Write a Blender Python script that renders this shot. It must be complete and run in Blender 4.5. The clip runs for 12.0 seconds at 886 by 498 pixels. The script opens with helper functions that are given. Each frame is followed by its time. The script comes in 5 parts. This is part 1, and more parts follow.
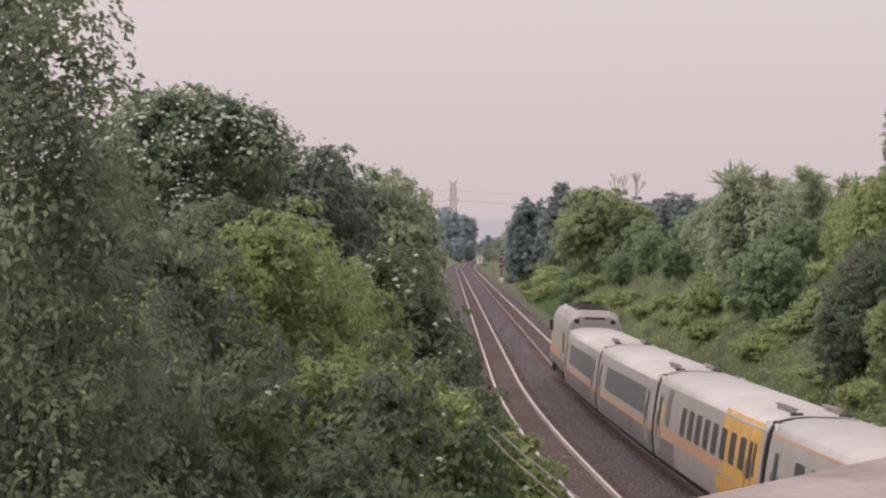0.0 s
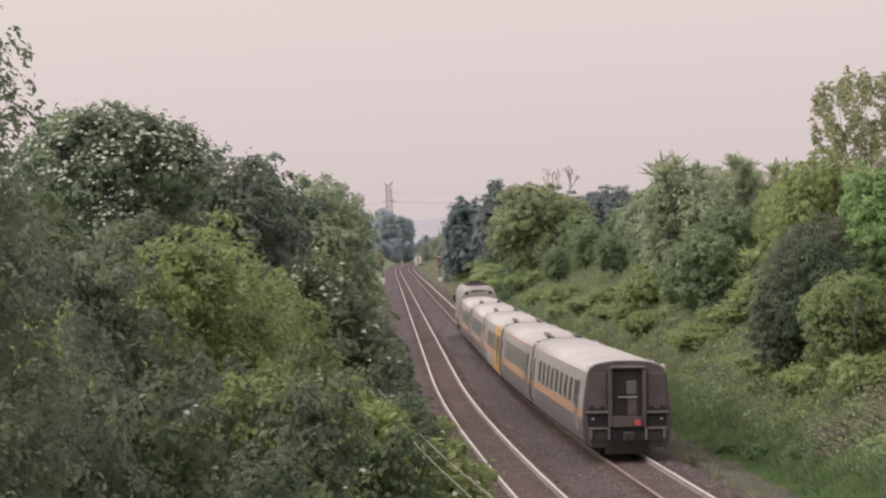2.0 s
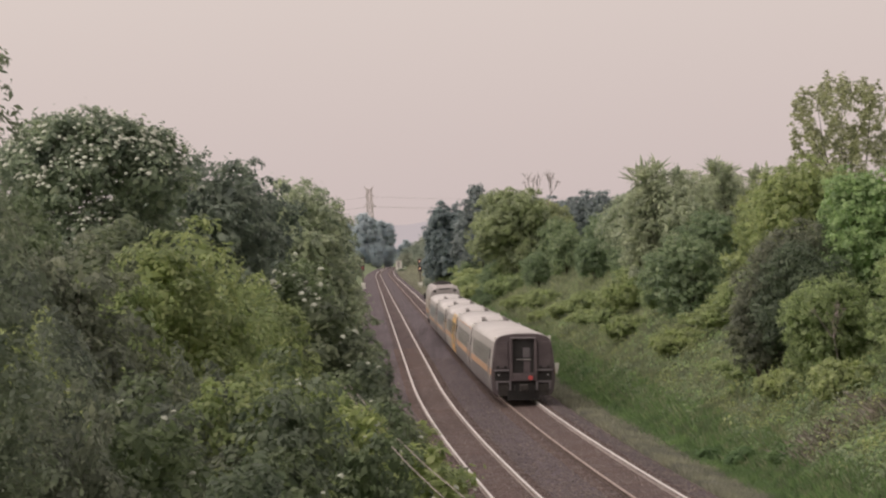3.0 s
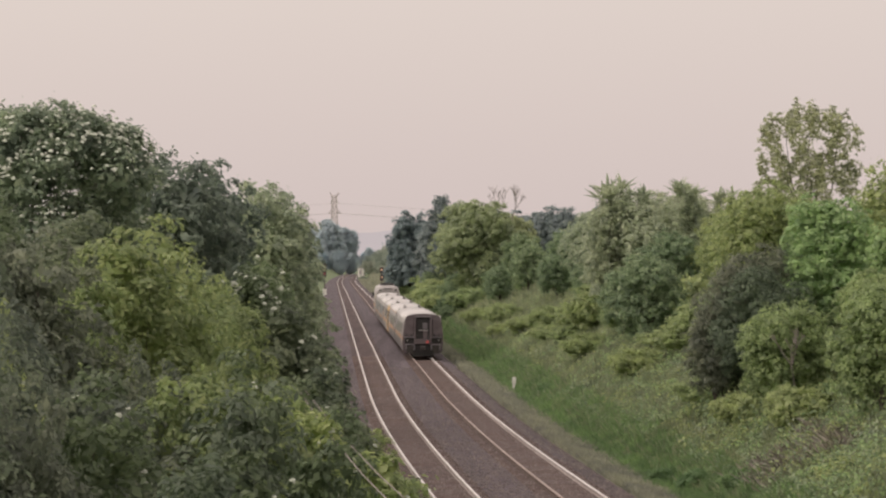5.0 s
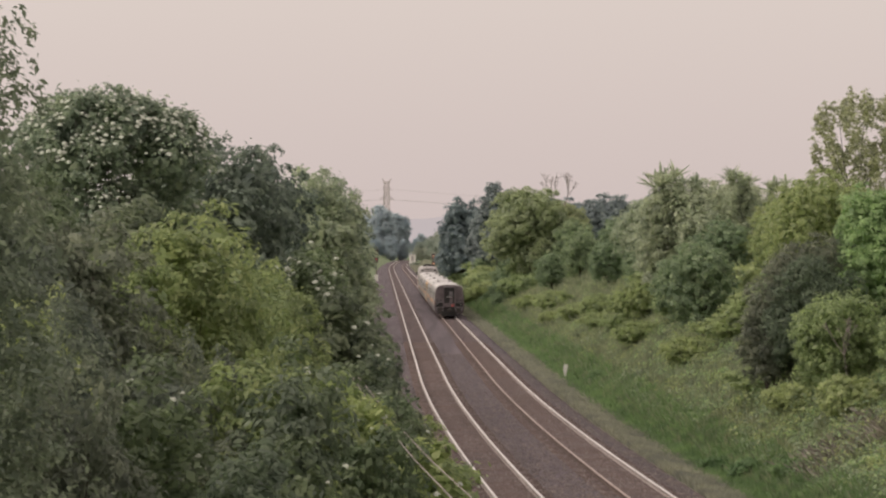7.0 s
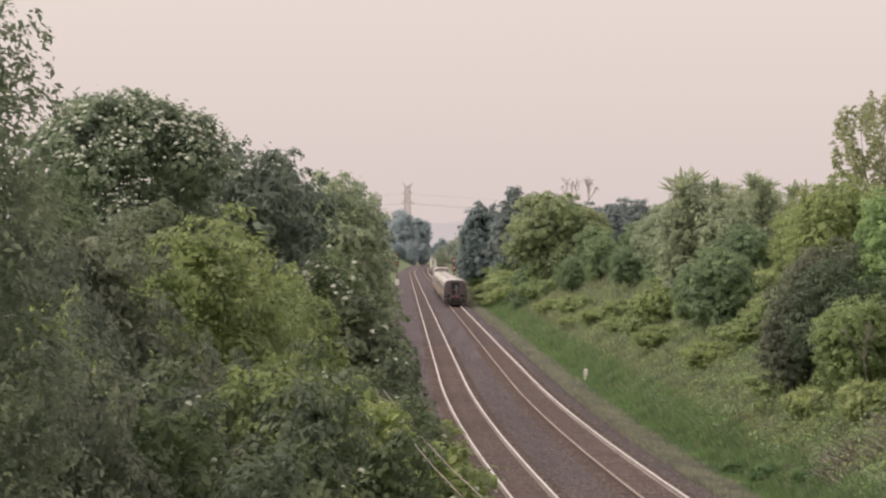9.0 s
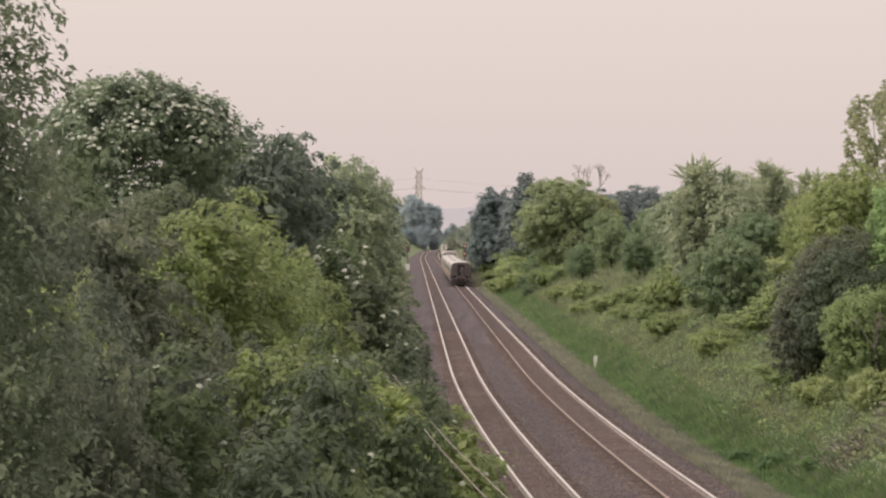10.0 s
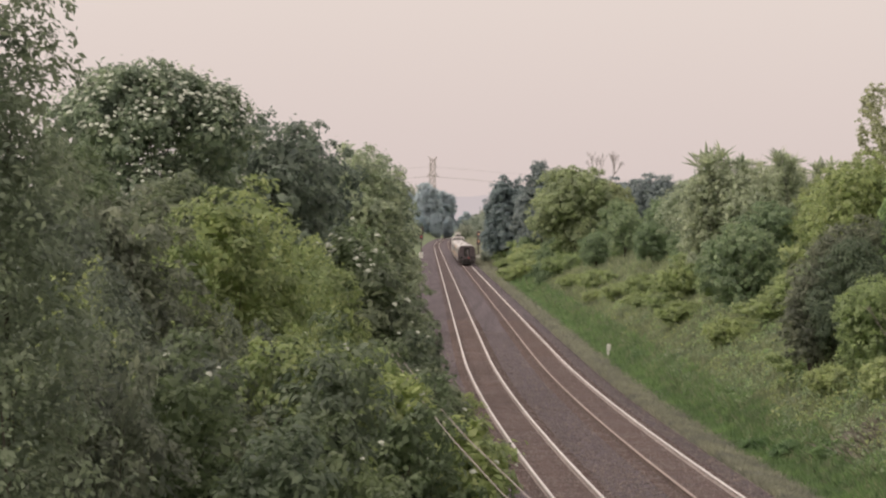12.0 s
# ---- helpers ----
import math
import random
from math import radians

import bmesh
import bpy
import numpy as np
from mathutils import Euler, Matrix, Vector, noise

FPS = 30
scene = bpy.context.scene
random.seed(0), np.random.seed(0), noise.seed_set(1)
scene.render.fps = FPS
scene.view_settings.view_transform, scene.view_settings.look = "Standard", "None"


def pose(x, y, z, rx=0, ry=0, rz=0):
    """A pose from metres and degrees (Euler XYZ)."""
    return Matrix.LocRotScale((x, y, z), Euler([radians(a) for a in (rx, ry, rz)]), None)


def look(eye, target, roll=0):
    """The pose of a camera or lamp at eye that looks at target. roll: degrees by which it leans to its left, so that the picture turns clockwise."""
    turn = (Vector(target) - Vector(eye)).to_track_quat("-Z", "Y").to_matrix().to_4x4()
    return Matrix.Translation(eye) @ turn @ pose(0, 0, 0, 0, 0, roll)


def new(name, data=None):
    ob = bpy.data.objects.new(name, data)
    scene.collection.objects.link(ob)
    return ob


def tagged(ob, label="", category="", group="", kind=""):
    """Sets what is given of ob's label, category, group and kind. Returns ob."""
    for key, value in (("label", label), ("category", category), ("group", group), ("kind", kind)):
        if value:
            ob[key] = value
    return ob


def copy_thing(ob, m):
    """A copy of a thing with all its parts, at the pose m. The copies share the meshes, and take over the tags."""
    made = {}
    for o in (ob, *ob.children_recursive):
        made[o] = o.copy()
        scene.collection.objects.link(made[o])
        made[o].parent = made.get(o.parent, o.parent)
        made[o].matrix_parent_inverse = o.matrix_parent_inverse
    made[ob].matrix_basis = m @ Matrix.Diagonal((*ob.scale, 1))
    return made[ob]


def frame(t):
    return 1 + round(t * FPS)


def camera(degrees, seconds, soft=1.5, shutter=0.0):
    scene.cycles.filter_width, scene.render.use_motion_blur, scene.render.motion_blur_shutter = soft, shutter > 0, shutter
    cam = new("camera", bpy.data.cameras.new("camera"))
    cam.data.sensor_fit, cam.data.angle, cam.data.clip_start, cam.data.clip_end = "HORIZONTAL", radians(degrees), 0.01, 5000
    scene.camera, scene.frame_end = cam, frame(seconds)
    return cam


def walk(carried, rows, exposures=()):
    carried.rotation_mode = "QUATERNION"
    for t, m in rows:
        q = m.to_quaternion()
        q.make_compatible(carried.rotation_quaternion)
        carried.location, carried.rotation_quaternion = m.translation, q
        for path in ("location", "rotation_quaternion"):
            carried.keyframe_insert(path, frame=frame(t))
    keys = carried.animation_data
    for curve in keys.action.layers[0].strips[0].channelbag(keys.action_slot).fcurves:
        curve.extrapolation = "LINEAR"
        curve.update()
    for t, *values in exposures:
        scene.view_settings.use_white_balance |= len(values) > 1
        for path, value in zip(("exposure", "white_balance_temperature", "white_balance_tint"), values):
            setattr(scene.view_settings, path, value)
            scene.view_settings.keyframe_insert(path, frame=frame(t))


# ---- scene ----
# ---------------------------------------------------------------- camera
EYE = 8.2          # height over the rail tops
cam = camera(18.18, 12.0, soft=2.3, shutter=0.0)


def cam_pose(x, z, yaw, pitch, roll):
    """A hand-held pose on the bridge: degrees to the left, upward and leaning left."""
    return pose(x, 0, z, 90 + pitch, 0, yaw) @ pose(0, 0, 0, 0, 0, roll)


CAM_ROWS = [
    (0.0, -0.240, 8.150, 1.4870, -0.1160, -0.342),
    (0.5, -0.131, 8.205, -0.0263, -0.0837, -0.036),
    (1.0, -0.036, 8.226, 0.6169, 1.2269, -0.036),
    (1.5, 0.001, 8.225, 1.9021, 0.0133, -0.038),
    (2.0, -0.018, 8.225, 0.2122, -0.1403, -2.803),
    (2.5, -0.037, 8.225, -0.5372, -0.1823, -3.179),
    (3.0, 0.008, 8.225, -0.1923, -0.0581, -2.847),
    (3.2, 0.019, 8.225, -0.4430, 0.0348, -2.148),
    (4.8, 0.010, 8.225, -0.7634, 0.2410, -0.283),
    (5.0, 0.013, 8.225, -0.9651, 0.1352, -0.299),
    (5.5, 0.000, 8.225, -0.6966, -0.1393, 0.118),
    (6.0, -0.024, 8.225, -0.6117, -0.1569, 0.053),
    (6.5, 0.000, 8.225, 0.0000, -0.1871, 0.000),
    (7.0, -0.012, 8.226, 0.1074, -0.1408, 0.107),
    (7.2, -0.025, 8.225, 0.2838, -0.0506, 0.201),
    (8.8, 0.060, 8.225, 0.2856, -0.0522, 0.048),
    (9.0, 0.032, 8.225, 0.5388, -0.0540, 0.167),
    (9.5, 0.038, 8.225, 0.8144, -0.3796, 0.578),
    (10.0, 0.026, 8.225, 0.7619, -0.3576, 0.691),
    (10.5, 0.012, 8.225, 0.7042, -0.5339, 0.734),
    (11.0, 0.009, 8.225, 0.8269, -0.4644, 0.643),
    (11.5, 0.066, 8.225, 1.1187, -0.5484, 0.819),
    (12.0, 0.059, 8.225, 1.0424, -0.6085, 0.751),
]
walk(cam, [(r[0], cam_pose(*r[1:])) for r in CAM_ROWS],
     exposures=[(0.0, -0.05, 6180, 16.0), (0.6, -0.0, 6180, 16.0), (1.0, -0.10, 6180, 16.0), (1.5, 0.0, 6180, 16.0), (2.0, 0.03, 6260, 13.0), (2.5, -0.05, 6450, 12.0), (3.0, -0.14, 6480, 13.0), (3.3, -0.13, 6490, 12.5), (5.0, -0.05, 6500, 11.0), (5.5, 0.06, 6520, 11.0), (6.5, 0.10, 6500, 10.5),
                (7.0, -0.10, 6500, 11.0), (7.2, -0.12, 6500, 11.0), (8.8, 0.09, 6500, 11.0), (10.0, 0.08, 6500, 11.0), (12.0, 0.06, 6500, 11.0)])

# ---------------------------------------------------------------- light
world = bpy.data.worlds.new("hazy_sky")
scene.world = world
world.use_nodes = True
wn, wl = world.node_tree.nodes, world.node_tree.links
wn.clear()
sky = wn.new("ShaderNodeTexSky")
sky.sky_type = "NISHITA"
sky.sun_disc = False
sky.sun_elevation = radians(43)
sky.sun_rotation = radians(-70)
sky.air_density, sky.dust_density = 1.6, 5.0
scale_sky = wn.new("ShaderNodeVectorMath")
scale_sky.operation = "SCALE"
scale_sky.inputs["Scale"].default_value = 0.10
wl.new(sky.outputs["Color"], scale_sky.inputs[0])
geo = wn.new("ShaderNodeTexCoord")
sep = wn.new("ShaderNodeSeparateXYZ")
wl.new(geo.outputs["Generated"], sep.inputs[0])
ramp = wn.new("ShaderNodeValToRGB")      # smoke haze, paler overhead
ramp.color_ramp.elements[0].position, ramp.color_ramp.elements[0].color = 0.0, (0.705, 0.594, 0.568, 1)
ramp.color_ramp.elements[1].position, ramp.color_ramp.elements[1].color = 0.12, (0.825, 0.722, 0.660, 1)
wl.new(sep.outputs["Z"], ramp.inputs["Fac"])
mix_sky = wn.new("ShaderNodeMix")
mix_sky.data_type = "RGBA"
mix_sky.inputs["Factor"].default_value = 0.92
wl.new(scale_sky.outputs["Vector"], mix_sky.inputs["A"])
wl.new(ramp.outputs["Color"], mix_sky.inputs["B"])
bg = wn.new("ShaderNodeBackground")
bg.inputs["Strength"].default_value = 1.0
wl.new(mix_sky.outputs["Result"], bg.inputs["Color"])
wout = wn.new("ShaderNodeOutputWorld")
wl.new(bg.outputs["Background"], wout.inputs["Surface"])

sun_data = bpy.data.lights.new("sun", "SUN")
sun_data.energy, sun_data.angle, sun_data.color = 2.6, radians(85), (1.0, 0.90, 0.80)
sun = new("sun", sun_data)
sun.matrix_world = look((-55, -22, 55), (0, 0, 0))

# ---------------------------------------------------------------- materials


def nodes_of(name):
    m = bpy.data.materials.new(name)
    m.use_nodes = True
    n, l = m.node_tree.nodes, m.node_tree.links
    return m, n, l, n["Principled BSDF"]


def ramp_node(n, stops):
    r = n.new("ShaderNodeValToRGB")
    e = r.color_ramp.elements
    while len(e) < len(stops):
        e.new(0.5)
    for el, (p, c) in zip(e, stops):
        el.position, el.color = p, (*c, 1)
    return r


def noise_node(n, l, size, detail=4.0, coord="Object"):
    tc = n.new("ShaderNodeTexCoord")
    t = n.new("ShaderNodeTexNoise")
    t.inputs["Scale"].default_value = 1.0 / size
    t.inputs["Detail"].default_value = detail
    l.new(tc.outputs[coord], t.inputs["Vector"])
    return t


def mix_col(n, l, fac, a, b, mode="MIX"):
    m = n.new("ShaderNodeMix")
    m.data_type, m.blend_type = "RGBA", mode
    for sock, v in (("Factor", fac), ("A", a), ("B", b)):
        if isinstance(v, (int, float)):
            m.inputs[sock].default_value = v
        elif isinstance(v, tuple):
            m.inputs[sock].default_value = (*v, 1)
        else:
            l.new(v, m.inputs[sock])
    return m.outputs["Result"]


def add_bump(n, l, bsdf, height, strength, distance):
    b = n.new("ShaderNodeBump")
    b.inputs["Strength"].default_value, b.inputs["Distance"].default_value = strength, distance
    l.new(height, b.inputs["Height"])
    l.new(b.outputs["Normal"], bsdf.inputs["Normal"])


def surface(name, dark, light, rough=0.6, metal=0.0, grain=0.05, patch=0.8, bump=0.2, spread=0.5, coat=0.0):
    """A plain surface with grain at one scale and stains at another."""
    m, n, l, b = nodes_of(name)
    fine, wide = noise_node(n, l, grain, 5), noise_node(n, l, patch, 4)
    fac = n.new("ShaderNodeMath")
    fac.operation = "MULTIPLY_ADD"
    l.new(fine.outputs["Fac"], fac.inputs[0])
    fac.inputs[1].default_value = spread
    l.new(wide.outputs["Fac"], fac.inputs[2])
    r = ramp_node(n, [(0.45, dark), (0.95, light)])
    l.new(fac.outputs[0], r.inputs["Fac"])
    l.new(r.outputs["Color"], b.inputs["Base Color"])
    b.inputs["Roughness"].default_value, b.inputs["Metallic"].default_value = rough, metal
    b.inputs["Coat Weight"].default_value, b.inputs["Coat Roughness"].default_value = coat, 0.28
    if bump:
        add_bump(n, l, b, fine.outputs["Fac"], bump, grain * 0.4)
    return m


def leaf_material(name, dark, mid, light, through_share=0.50, patch=0.6):
    """Leaves: each one has its own tone, and whole boughs differ a little."""
    m, n, l, b = nodes_of(name)
    g = n.new("ShaderNodeNewGeometry")
    calm = [tuple(m0 + 0.62 * (v0 - m0) for v0, m0 in zip(c0, mid)) for c0 in (dark, light)]
    r = ramp_node(n, [(0.0, calm[0]), (0.55, mid), (1.0, calm[1])])
    l.new(g.outputs["Random Per Island"], r.inputs["Fac"])
    wide = noise_node(n, l, patch, 3)
    info = n.new("ShaderNodeObjectInfo")
    r2 = ramp_node(n, [(0.34, (0.74, 0.75, 0.78)), (0.66, (1.24, 1.22, 1.10))])
    l.new(wide.outputs["Fac"], r2.inputs["Fac"])
    col = mix_col(n, l, 1.0, r.outputs["Color"], r2.outputs["Color"], "MULTIPLY")
    r3 = ramp_node(n, [(0.0, (0.88, 0.92, 0.90)), (1.0, (1.10, 1.06, 1.0))])
    l.new(info.outputs["Random"], r3.inputs["Fac"])
    col = mix_col(n, l, 1.0, col, r3.outputs["Color"], "MULTIPLY")
    l.new(col, b.inputs["Base Color"])
    b.inputs["Roughness"].default_value = 0.5
    b.inputs["Specular IOR Level"].default_value = 0.55
    t = n.new("ShaderNodeBsdfTranslucent")
    l.new(col, t.inputs["Color"])
    mx = n.new("ShaderNodeMixShader")
    mx.inputs["Fac"].default_value = through_share
    l.new(b.outputs["BSDF"], mx.inputs[1])
    l.new(t.outputs["BSDF"], mx.inputs[2])
    l.new(mx.outputs["Shader"], n["Material Output"].inputs["Surface"])
    return m


# Greens are paled and blued beyond real foliage to take in the haze.
LEAF = {
    "dark": leaf_material("leaves_dark_green", (0.177, 0.222, 0.173), (0.289, 0.353, 0.262), (0.487, 0.530, 0.393)),
    "olive": leaf_material("leaves_olive_grey", (0.126, 0.150, 0.121), (0.215, 0.243, 0.192), (0.362, 0.381, 0.302), patch=0.7),
    "willow": leaf_material("leaves_grey_willow_green", (0.168, 0.215, 0.162), (0.220, 0.273, 0.204), (0.293, 0.348, 0.260), 0.5, patch=0.6),
    "green": leaf_material("leaves_green", (0.155, 0.226, 0.154), (0.258, 0.351, 0.221), (0.424, 0.501, 0.341)),
    "yellow": leaf_material("leaves_yellow_green", (0.210, 0.278, 0.135), (0.338, 0.414, 0.193), (0.501, 0.542, 0.300)),
    "bright": leaf_material("leaves_bright_green", (0.245, 0.356, 0.180), (0.382, 0.524, 0.255), (0.537, 0.656, 0.360)),
    "sage": leaf_material("leaves_sage_green", (0.258, 0.314, 0.237), (0.411, 0.475, 0.357), (0.582, 0.625, 0.493)),
    # dark trees far off: lifted and blued in place of haze
    "haze_dark": leaf_material("leaves_haze_blued_dark_green", (0.188, 0.237, 0.270), (0.272, 0.329, 0.362), (0.364, 0.424, 0.452)),
    # far grove: distance haze painted in as pale blue
    "blue": leaf_material("leaves_far_haze_blue", (0.521, 0.613, 0.710), (0.549, 0.637, 0.731), (0.577, 0.661, 0.753), 0.6, patch=60.0),
    "bronze": leaf_material("leaves_bronze_dark", (0.090, 0.128, 0.090), (0.148, 0.200, 0.138), (0.240, 0.290, 0.200)),
    "moss": leaf_material("leaves_moss_green", (0.231, 0.303, 0.153), (0.365, 0.448, 0.227), (0.530, 0.590, 0.345)),
    # moss green again, with some haze mixed into the colour
    "haze_moss": leaf_material("leaves_haze_softened_moss", (0.268, 0.320, 0.198), (0.387, 0.449, 0.276), (0.514, 0.562, 0.382), patch=1.5),
    # far scrub: greens greyed and paled to carry the haze
    "haze": leaf_material("leaves_haze_paled_grey_green", (0.300, 0.345, 0.305), (0.362, 0.412, 0.360), (0.425, 0.472, 0.412), patch=20.0),
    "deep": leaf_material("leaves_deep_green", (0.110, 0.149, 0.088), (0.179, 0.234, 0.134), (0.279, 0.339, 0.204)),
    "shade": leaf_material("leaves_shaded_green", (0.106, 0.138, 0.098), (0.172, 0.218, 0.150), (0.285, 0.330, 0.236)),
    "fresh": leaf_material("leaves_fresh_green", (0.205, 0.278, 0.140), (0.305, 0.400, 0.200), (0.430, 0.520, 0.285)),
    "pine": leaf_material("leaves_cool_dark_green", (0.128, 0.170, 0.150), (0.198, 0.250, 0.218), (0.295, 0.350, 0.300)),
    "brown_olive": leaf_material("leaves_brown_olive", (0.114, 0.140, 0.111), (0.194, 0.231, 0.183), (0.314, 0.352, 0.282)),
    "twig_olive": leaf_material("leaves_pale_poplar_olive", (0.268, 0.307, 0.198), (0.396, 0.436, 0.288), (0.524, 0.551, 0.396)),
    "grass": leaf_material("grass_blades", (0.172, 0.215, 0.140), (0.270, 0.316, 0.204), (0.399, 0.407, 0.314), patch=2.5),
    "lush": leaf_material("lush_ditch_grass", (0.120, 0.205, 0.102), (0.199, 0.317, 0.146), (0.292, 0.403, 0.204), patch=2.0),
    "straw": leaf_material("dry_pale_grass", (0.268, 0.275, 0.228), (0.374, 0.376, 0.318), (0.487, 0.473, 0.420), patch=2.0),
}
BARK = surface("bark", (0.040, 0.033, 0.028), (0.120, 0.100, 0.085), 0.9, grain=0.03, patch=0.3, bump=0.6)
PALE_BARK = surface("bare_grey_wood", (0.16, 0.14, 0.13), (0.30, 0.26, 0.24), 0.9, grain=0.03, patch=0.3, bump=0.4)
PETAL = surface("cream_petals", (0.37, 0.40, 0.33), (0.53, 0.55, 0.47), 0.8, grain=0.02, patch=0.2, bump=0.5)
SOIL = surface("bank_soil_and_turf", (0.120, 0.165, 0.085), (0.200, 0.250, 0.135), 0.95, grain=0.12, patch=2.5, bump=0.6)
STEEL = surface("worn_rail_steel", (0.72, 0.68, 0.67), (0.88, 0.84, 0.82), 0.5, 0.6, grain=0.05, patch=1.5, bump=0.02)
DULL_STEEL = surface("dull_rail_steel", (0.36, 0.28, 0.25), (0.52, 0.42, 0.38), 0.45, 0.6, grain=0.05, patch=1.5, bump=0.05)
# rusty rail side, lightened in colour to look sunlit
LIT_RUST = surface("sun_paled_rust_rail_side", (0.25, 0.20, 0.19), (0.40, 0.345, 0.33), 0.8, 0.1, grain=0.03, patch=0.8, bump=0.3)
SLEEPER = surface("weathered_sleeper_wood", (0.065, 0.043, 0.038), (0.135, 0.095, 0.085), 0.9, grain=0.05, patch=0.5, bump=0.5)


def ballast_material(name, dark, mid, light):
    m, n, l, b = nodes_of(name)
    tc = n.new("ShaderNodeTexCoord")
    v = n.new("ShaderNodeTexVoronoi")
    v.inputs["Scale"].default_value = 14.0
    l.new(tc.outputs["Object"], v.inputs["Vector"])
    stretch = n.new("ShaderNodeMapping")          # streaks along the line
    stretch.inputs["Scale"].default_value = (1.0, 0.03, 1.0)
    l.new(tc.outputs["Object"], stretch.inputs["Vector"])
    wide = n.new("ShaderNodeTexNoise")
    wide.inputs["Scale"].default_value = 1.6
    wide.inputs["Detail"].default_value = 5.0
    l.new(stretch.outputs["Vector"], wide.inputs["Vector"])
    r = ramp_node(n, [(0.1, dark), (0.5, mid), (0.95, light)])
    l.new(v.outputs["Color"], r.inputs["Fac"])
    r2 = ramp_node(n, [(0.3, (0.75, 0.73, 0.74)), (0.7, (1.2, 1.17, 1.18))])
    l.new(wide.outputs["Fac"], r2.inputs["Fac"])
    l.new(mix_col(n, l, 1.0, r.outputs["Color"], r2.outputs["Color"], "MULTIPLY"), b.inputs["Base Color"])
    b.inputs["Roughness"].default_value = 0.9
    add_bump(n, l, b, v.outputs["Distance"], 0.9, 0.05)
    return m


BALLAST = ballast_material("ballast_stone", (0.058, 0.045, 0.052), (0.102, 0.083, 0.093), (0.185, 0.156, 0.172))
BALLAST_RED = ballast_material("brown_ballast_stone", (0.052, 0.035, 0.035), (0.088, 0.062, 0.061), (0.142, 0.105, 0.104))

SILVER = surface("dusty_silver_grey_paint", (0.300, 0.276, 0.270), (0.390, 0.362, 0.355), 0.5, 0.1, grain=0.06, patch=1.5, bump=0.03, coat=0.2)
ROOF = surface("pale_grey_roof_paint", (0.485, 0.463, 0.458), (0.575, 0.550, 0.542), 0.45, 0.05, grain=0.08, patch=1.8, bump=0.03)
YELLOW = surface("golden_yellow_paint", (0.57, 0.31, 0.055), (0.72, 0.41, 0.085), 0.45, grain=0.06, patch=1.2, bump=0.02, coat=0.6)
ORANGE = surface("faded_orange_stripe_paint", (0.430, 0.252, 0.155), (0.520, 0.308, 0.190), 0.5, grain=0.06, patch=1.2, bump=0.02, coat=0.2)
SKIRT = surface("blue_grey_skirt_paint", (0.118, 0.106, 0.115), (0.190, 0.172, 0.180), 0.5, grain=0.06, patch=1.2, bump=0.05, coat=0.2)
# sooty brown, lifted towards mauve for the haze in front of it
END_PAINT = surface("sooty_haze_mauve_end_paint", (0.060, 0.046, 0.050), (0.128, 0.102, 0.109), 0.5, grain=0.05, patch=0.7, bump=0.08)
RUBBER = surface("black_rubber", (0.015, 0.014, 0.014), (0.035, 0.032, 0.032), 0.8, grain=0.04, patch=0.5, bump=0.1)
IRON = surface("dark_bogie_iron", (0.030, 0.026, 0.025), (0.075, 0.066, 0.062), 0.75, 0.3, grain=0.04, patch=0.5, bump=0.2)
CHROME = surface("bare_steel_bar", (0.45, 0.43, 0.42), (0.60, 0.57, 0.56), 0.35, 0.9, grain=0.04, patch=0.5, bump=0.02)
BEIGE = surface("faded_beige_paint", (0.36, 0.29, 0.235), (0.46, 0.375, 0.305), 0.5, grain=0.06, patch=1.2, bump=0.02, coat=0.2)
VENT = surface("mottled_grey_vent_paint", (0.14, 0.13, 0.13), (0.34, 0.32, 0.31), 0.6, grain=0.03, patch=0.25, bump=0.05)
WHITE = surface("weathered_white_paint", (0.58, 0.56, 0.53), (0.78, 0.76, 0.72), 0.6, grain=0.05, patch=0.6, bump=0.05)
TIMBER = surface("weathered_grey_timber", (0.20, 0.165, 0.160), (0.40, 0.345, 0.335), 0.9, grain=0.012, patch=0.12, bump=0.6)
CONCRETE = surface("bridge_concrete", (0.22, 0.21, 0.20), (0.36, 0.34, 0.32), 0.9, grain=0.05, patch=1.2, bump=0.3)
# pylon steel: pale pinkish tint painted on for the haze before it
LATTICE = surface("haze_tinted_galvanised_steel", (0.42, 0.37, 0.365), (0.50, 0.445, 0.44), 0.7, 0.0, grain=0.3, patch=3.0, bump=0.0)
SIGNAL_BLACK = surface("signal_dark_paint", (0.05, 0.035, 0.04), (0.11, 0.08, 0.08), 0.7, grain=0.05, patch=0.5, bump=0.05)


def glass_material(name, tint):
    m, n, l, b = nodes_of(name)
    b.inputs["Base Color"].default_value = (*tint, 1)
    b.inputs["Roughness"].default_value = 0.3
    b.inputs["Specular IOR Level"].default_value = 0.35
    w = noise_node(n, l, 0.5, 2)
    add_bump(n, l, b, w.outputs["Fac"], 0.05, 0.02)
    return m


def glow_material(name, colour, strength):
    m, n, l, b = nodes_of(name)
    b.inputs["Base Color"].default_value = (*colour, 1)
    b.inputs["Emission Color"].default_value = (*colour, 1)
    b.inputs["Emission Strength"].default_value = strength
    return m


# window base colours are lifted to stand for pale sky mirrored in them
GLASS = glass_material("tinted_window_glass", (0.060, 0.055, 0.062))
BAND_GLASS = glass_material("sky_paled_blue_grey_glass", (0.120, 0.124, 0.150))
RED_GLOW = glow_material("red_marker_light", (0.50, 0.08, 0.075), 0.06)
AMBER_GLOW = glow_material("amber_signal_light", (0.85, 0.50, 0.30), 0.35)
# the hill is no lamp: emission alone gives its painted haze
FAR_HILL = glow_material("self_lit_haze_hill", (0.545, 0.478, 0.482), 1.0)
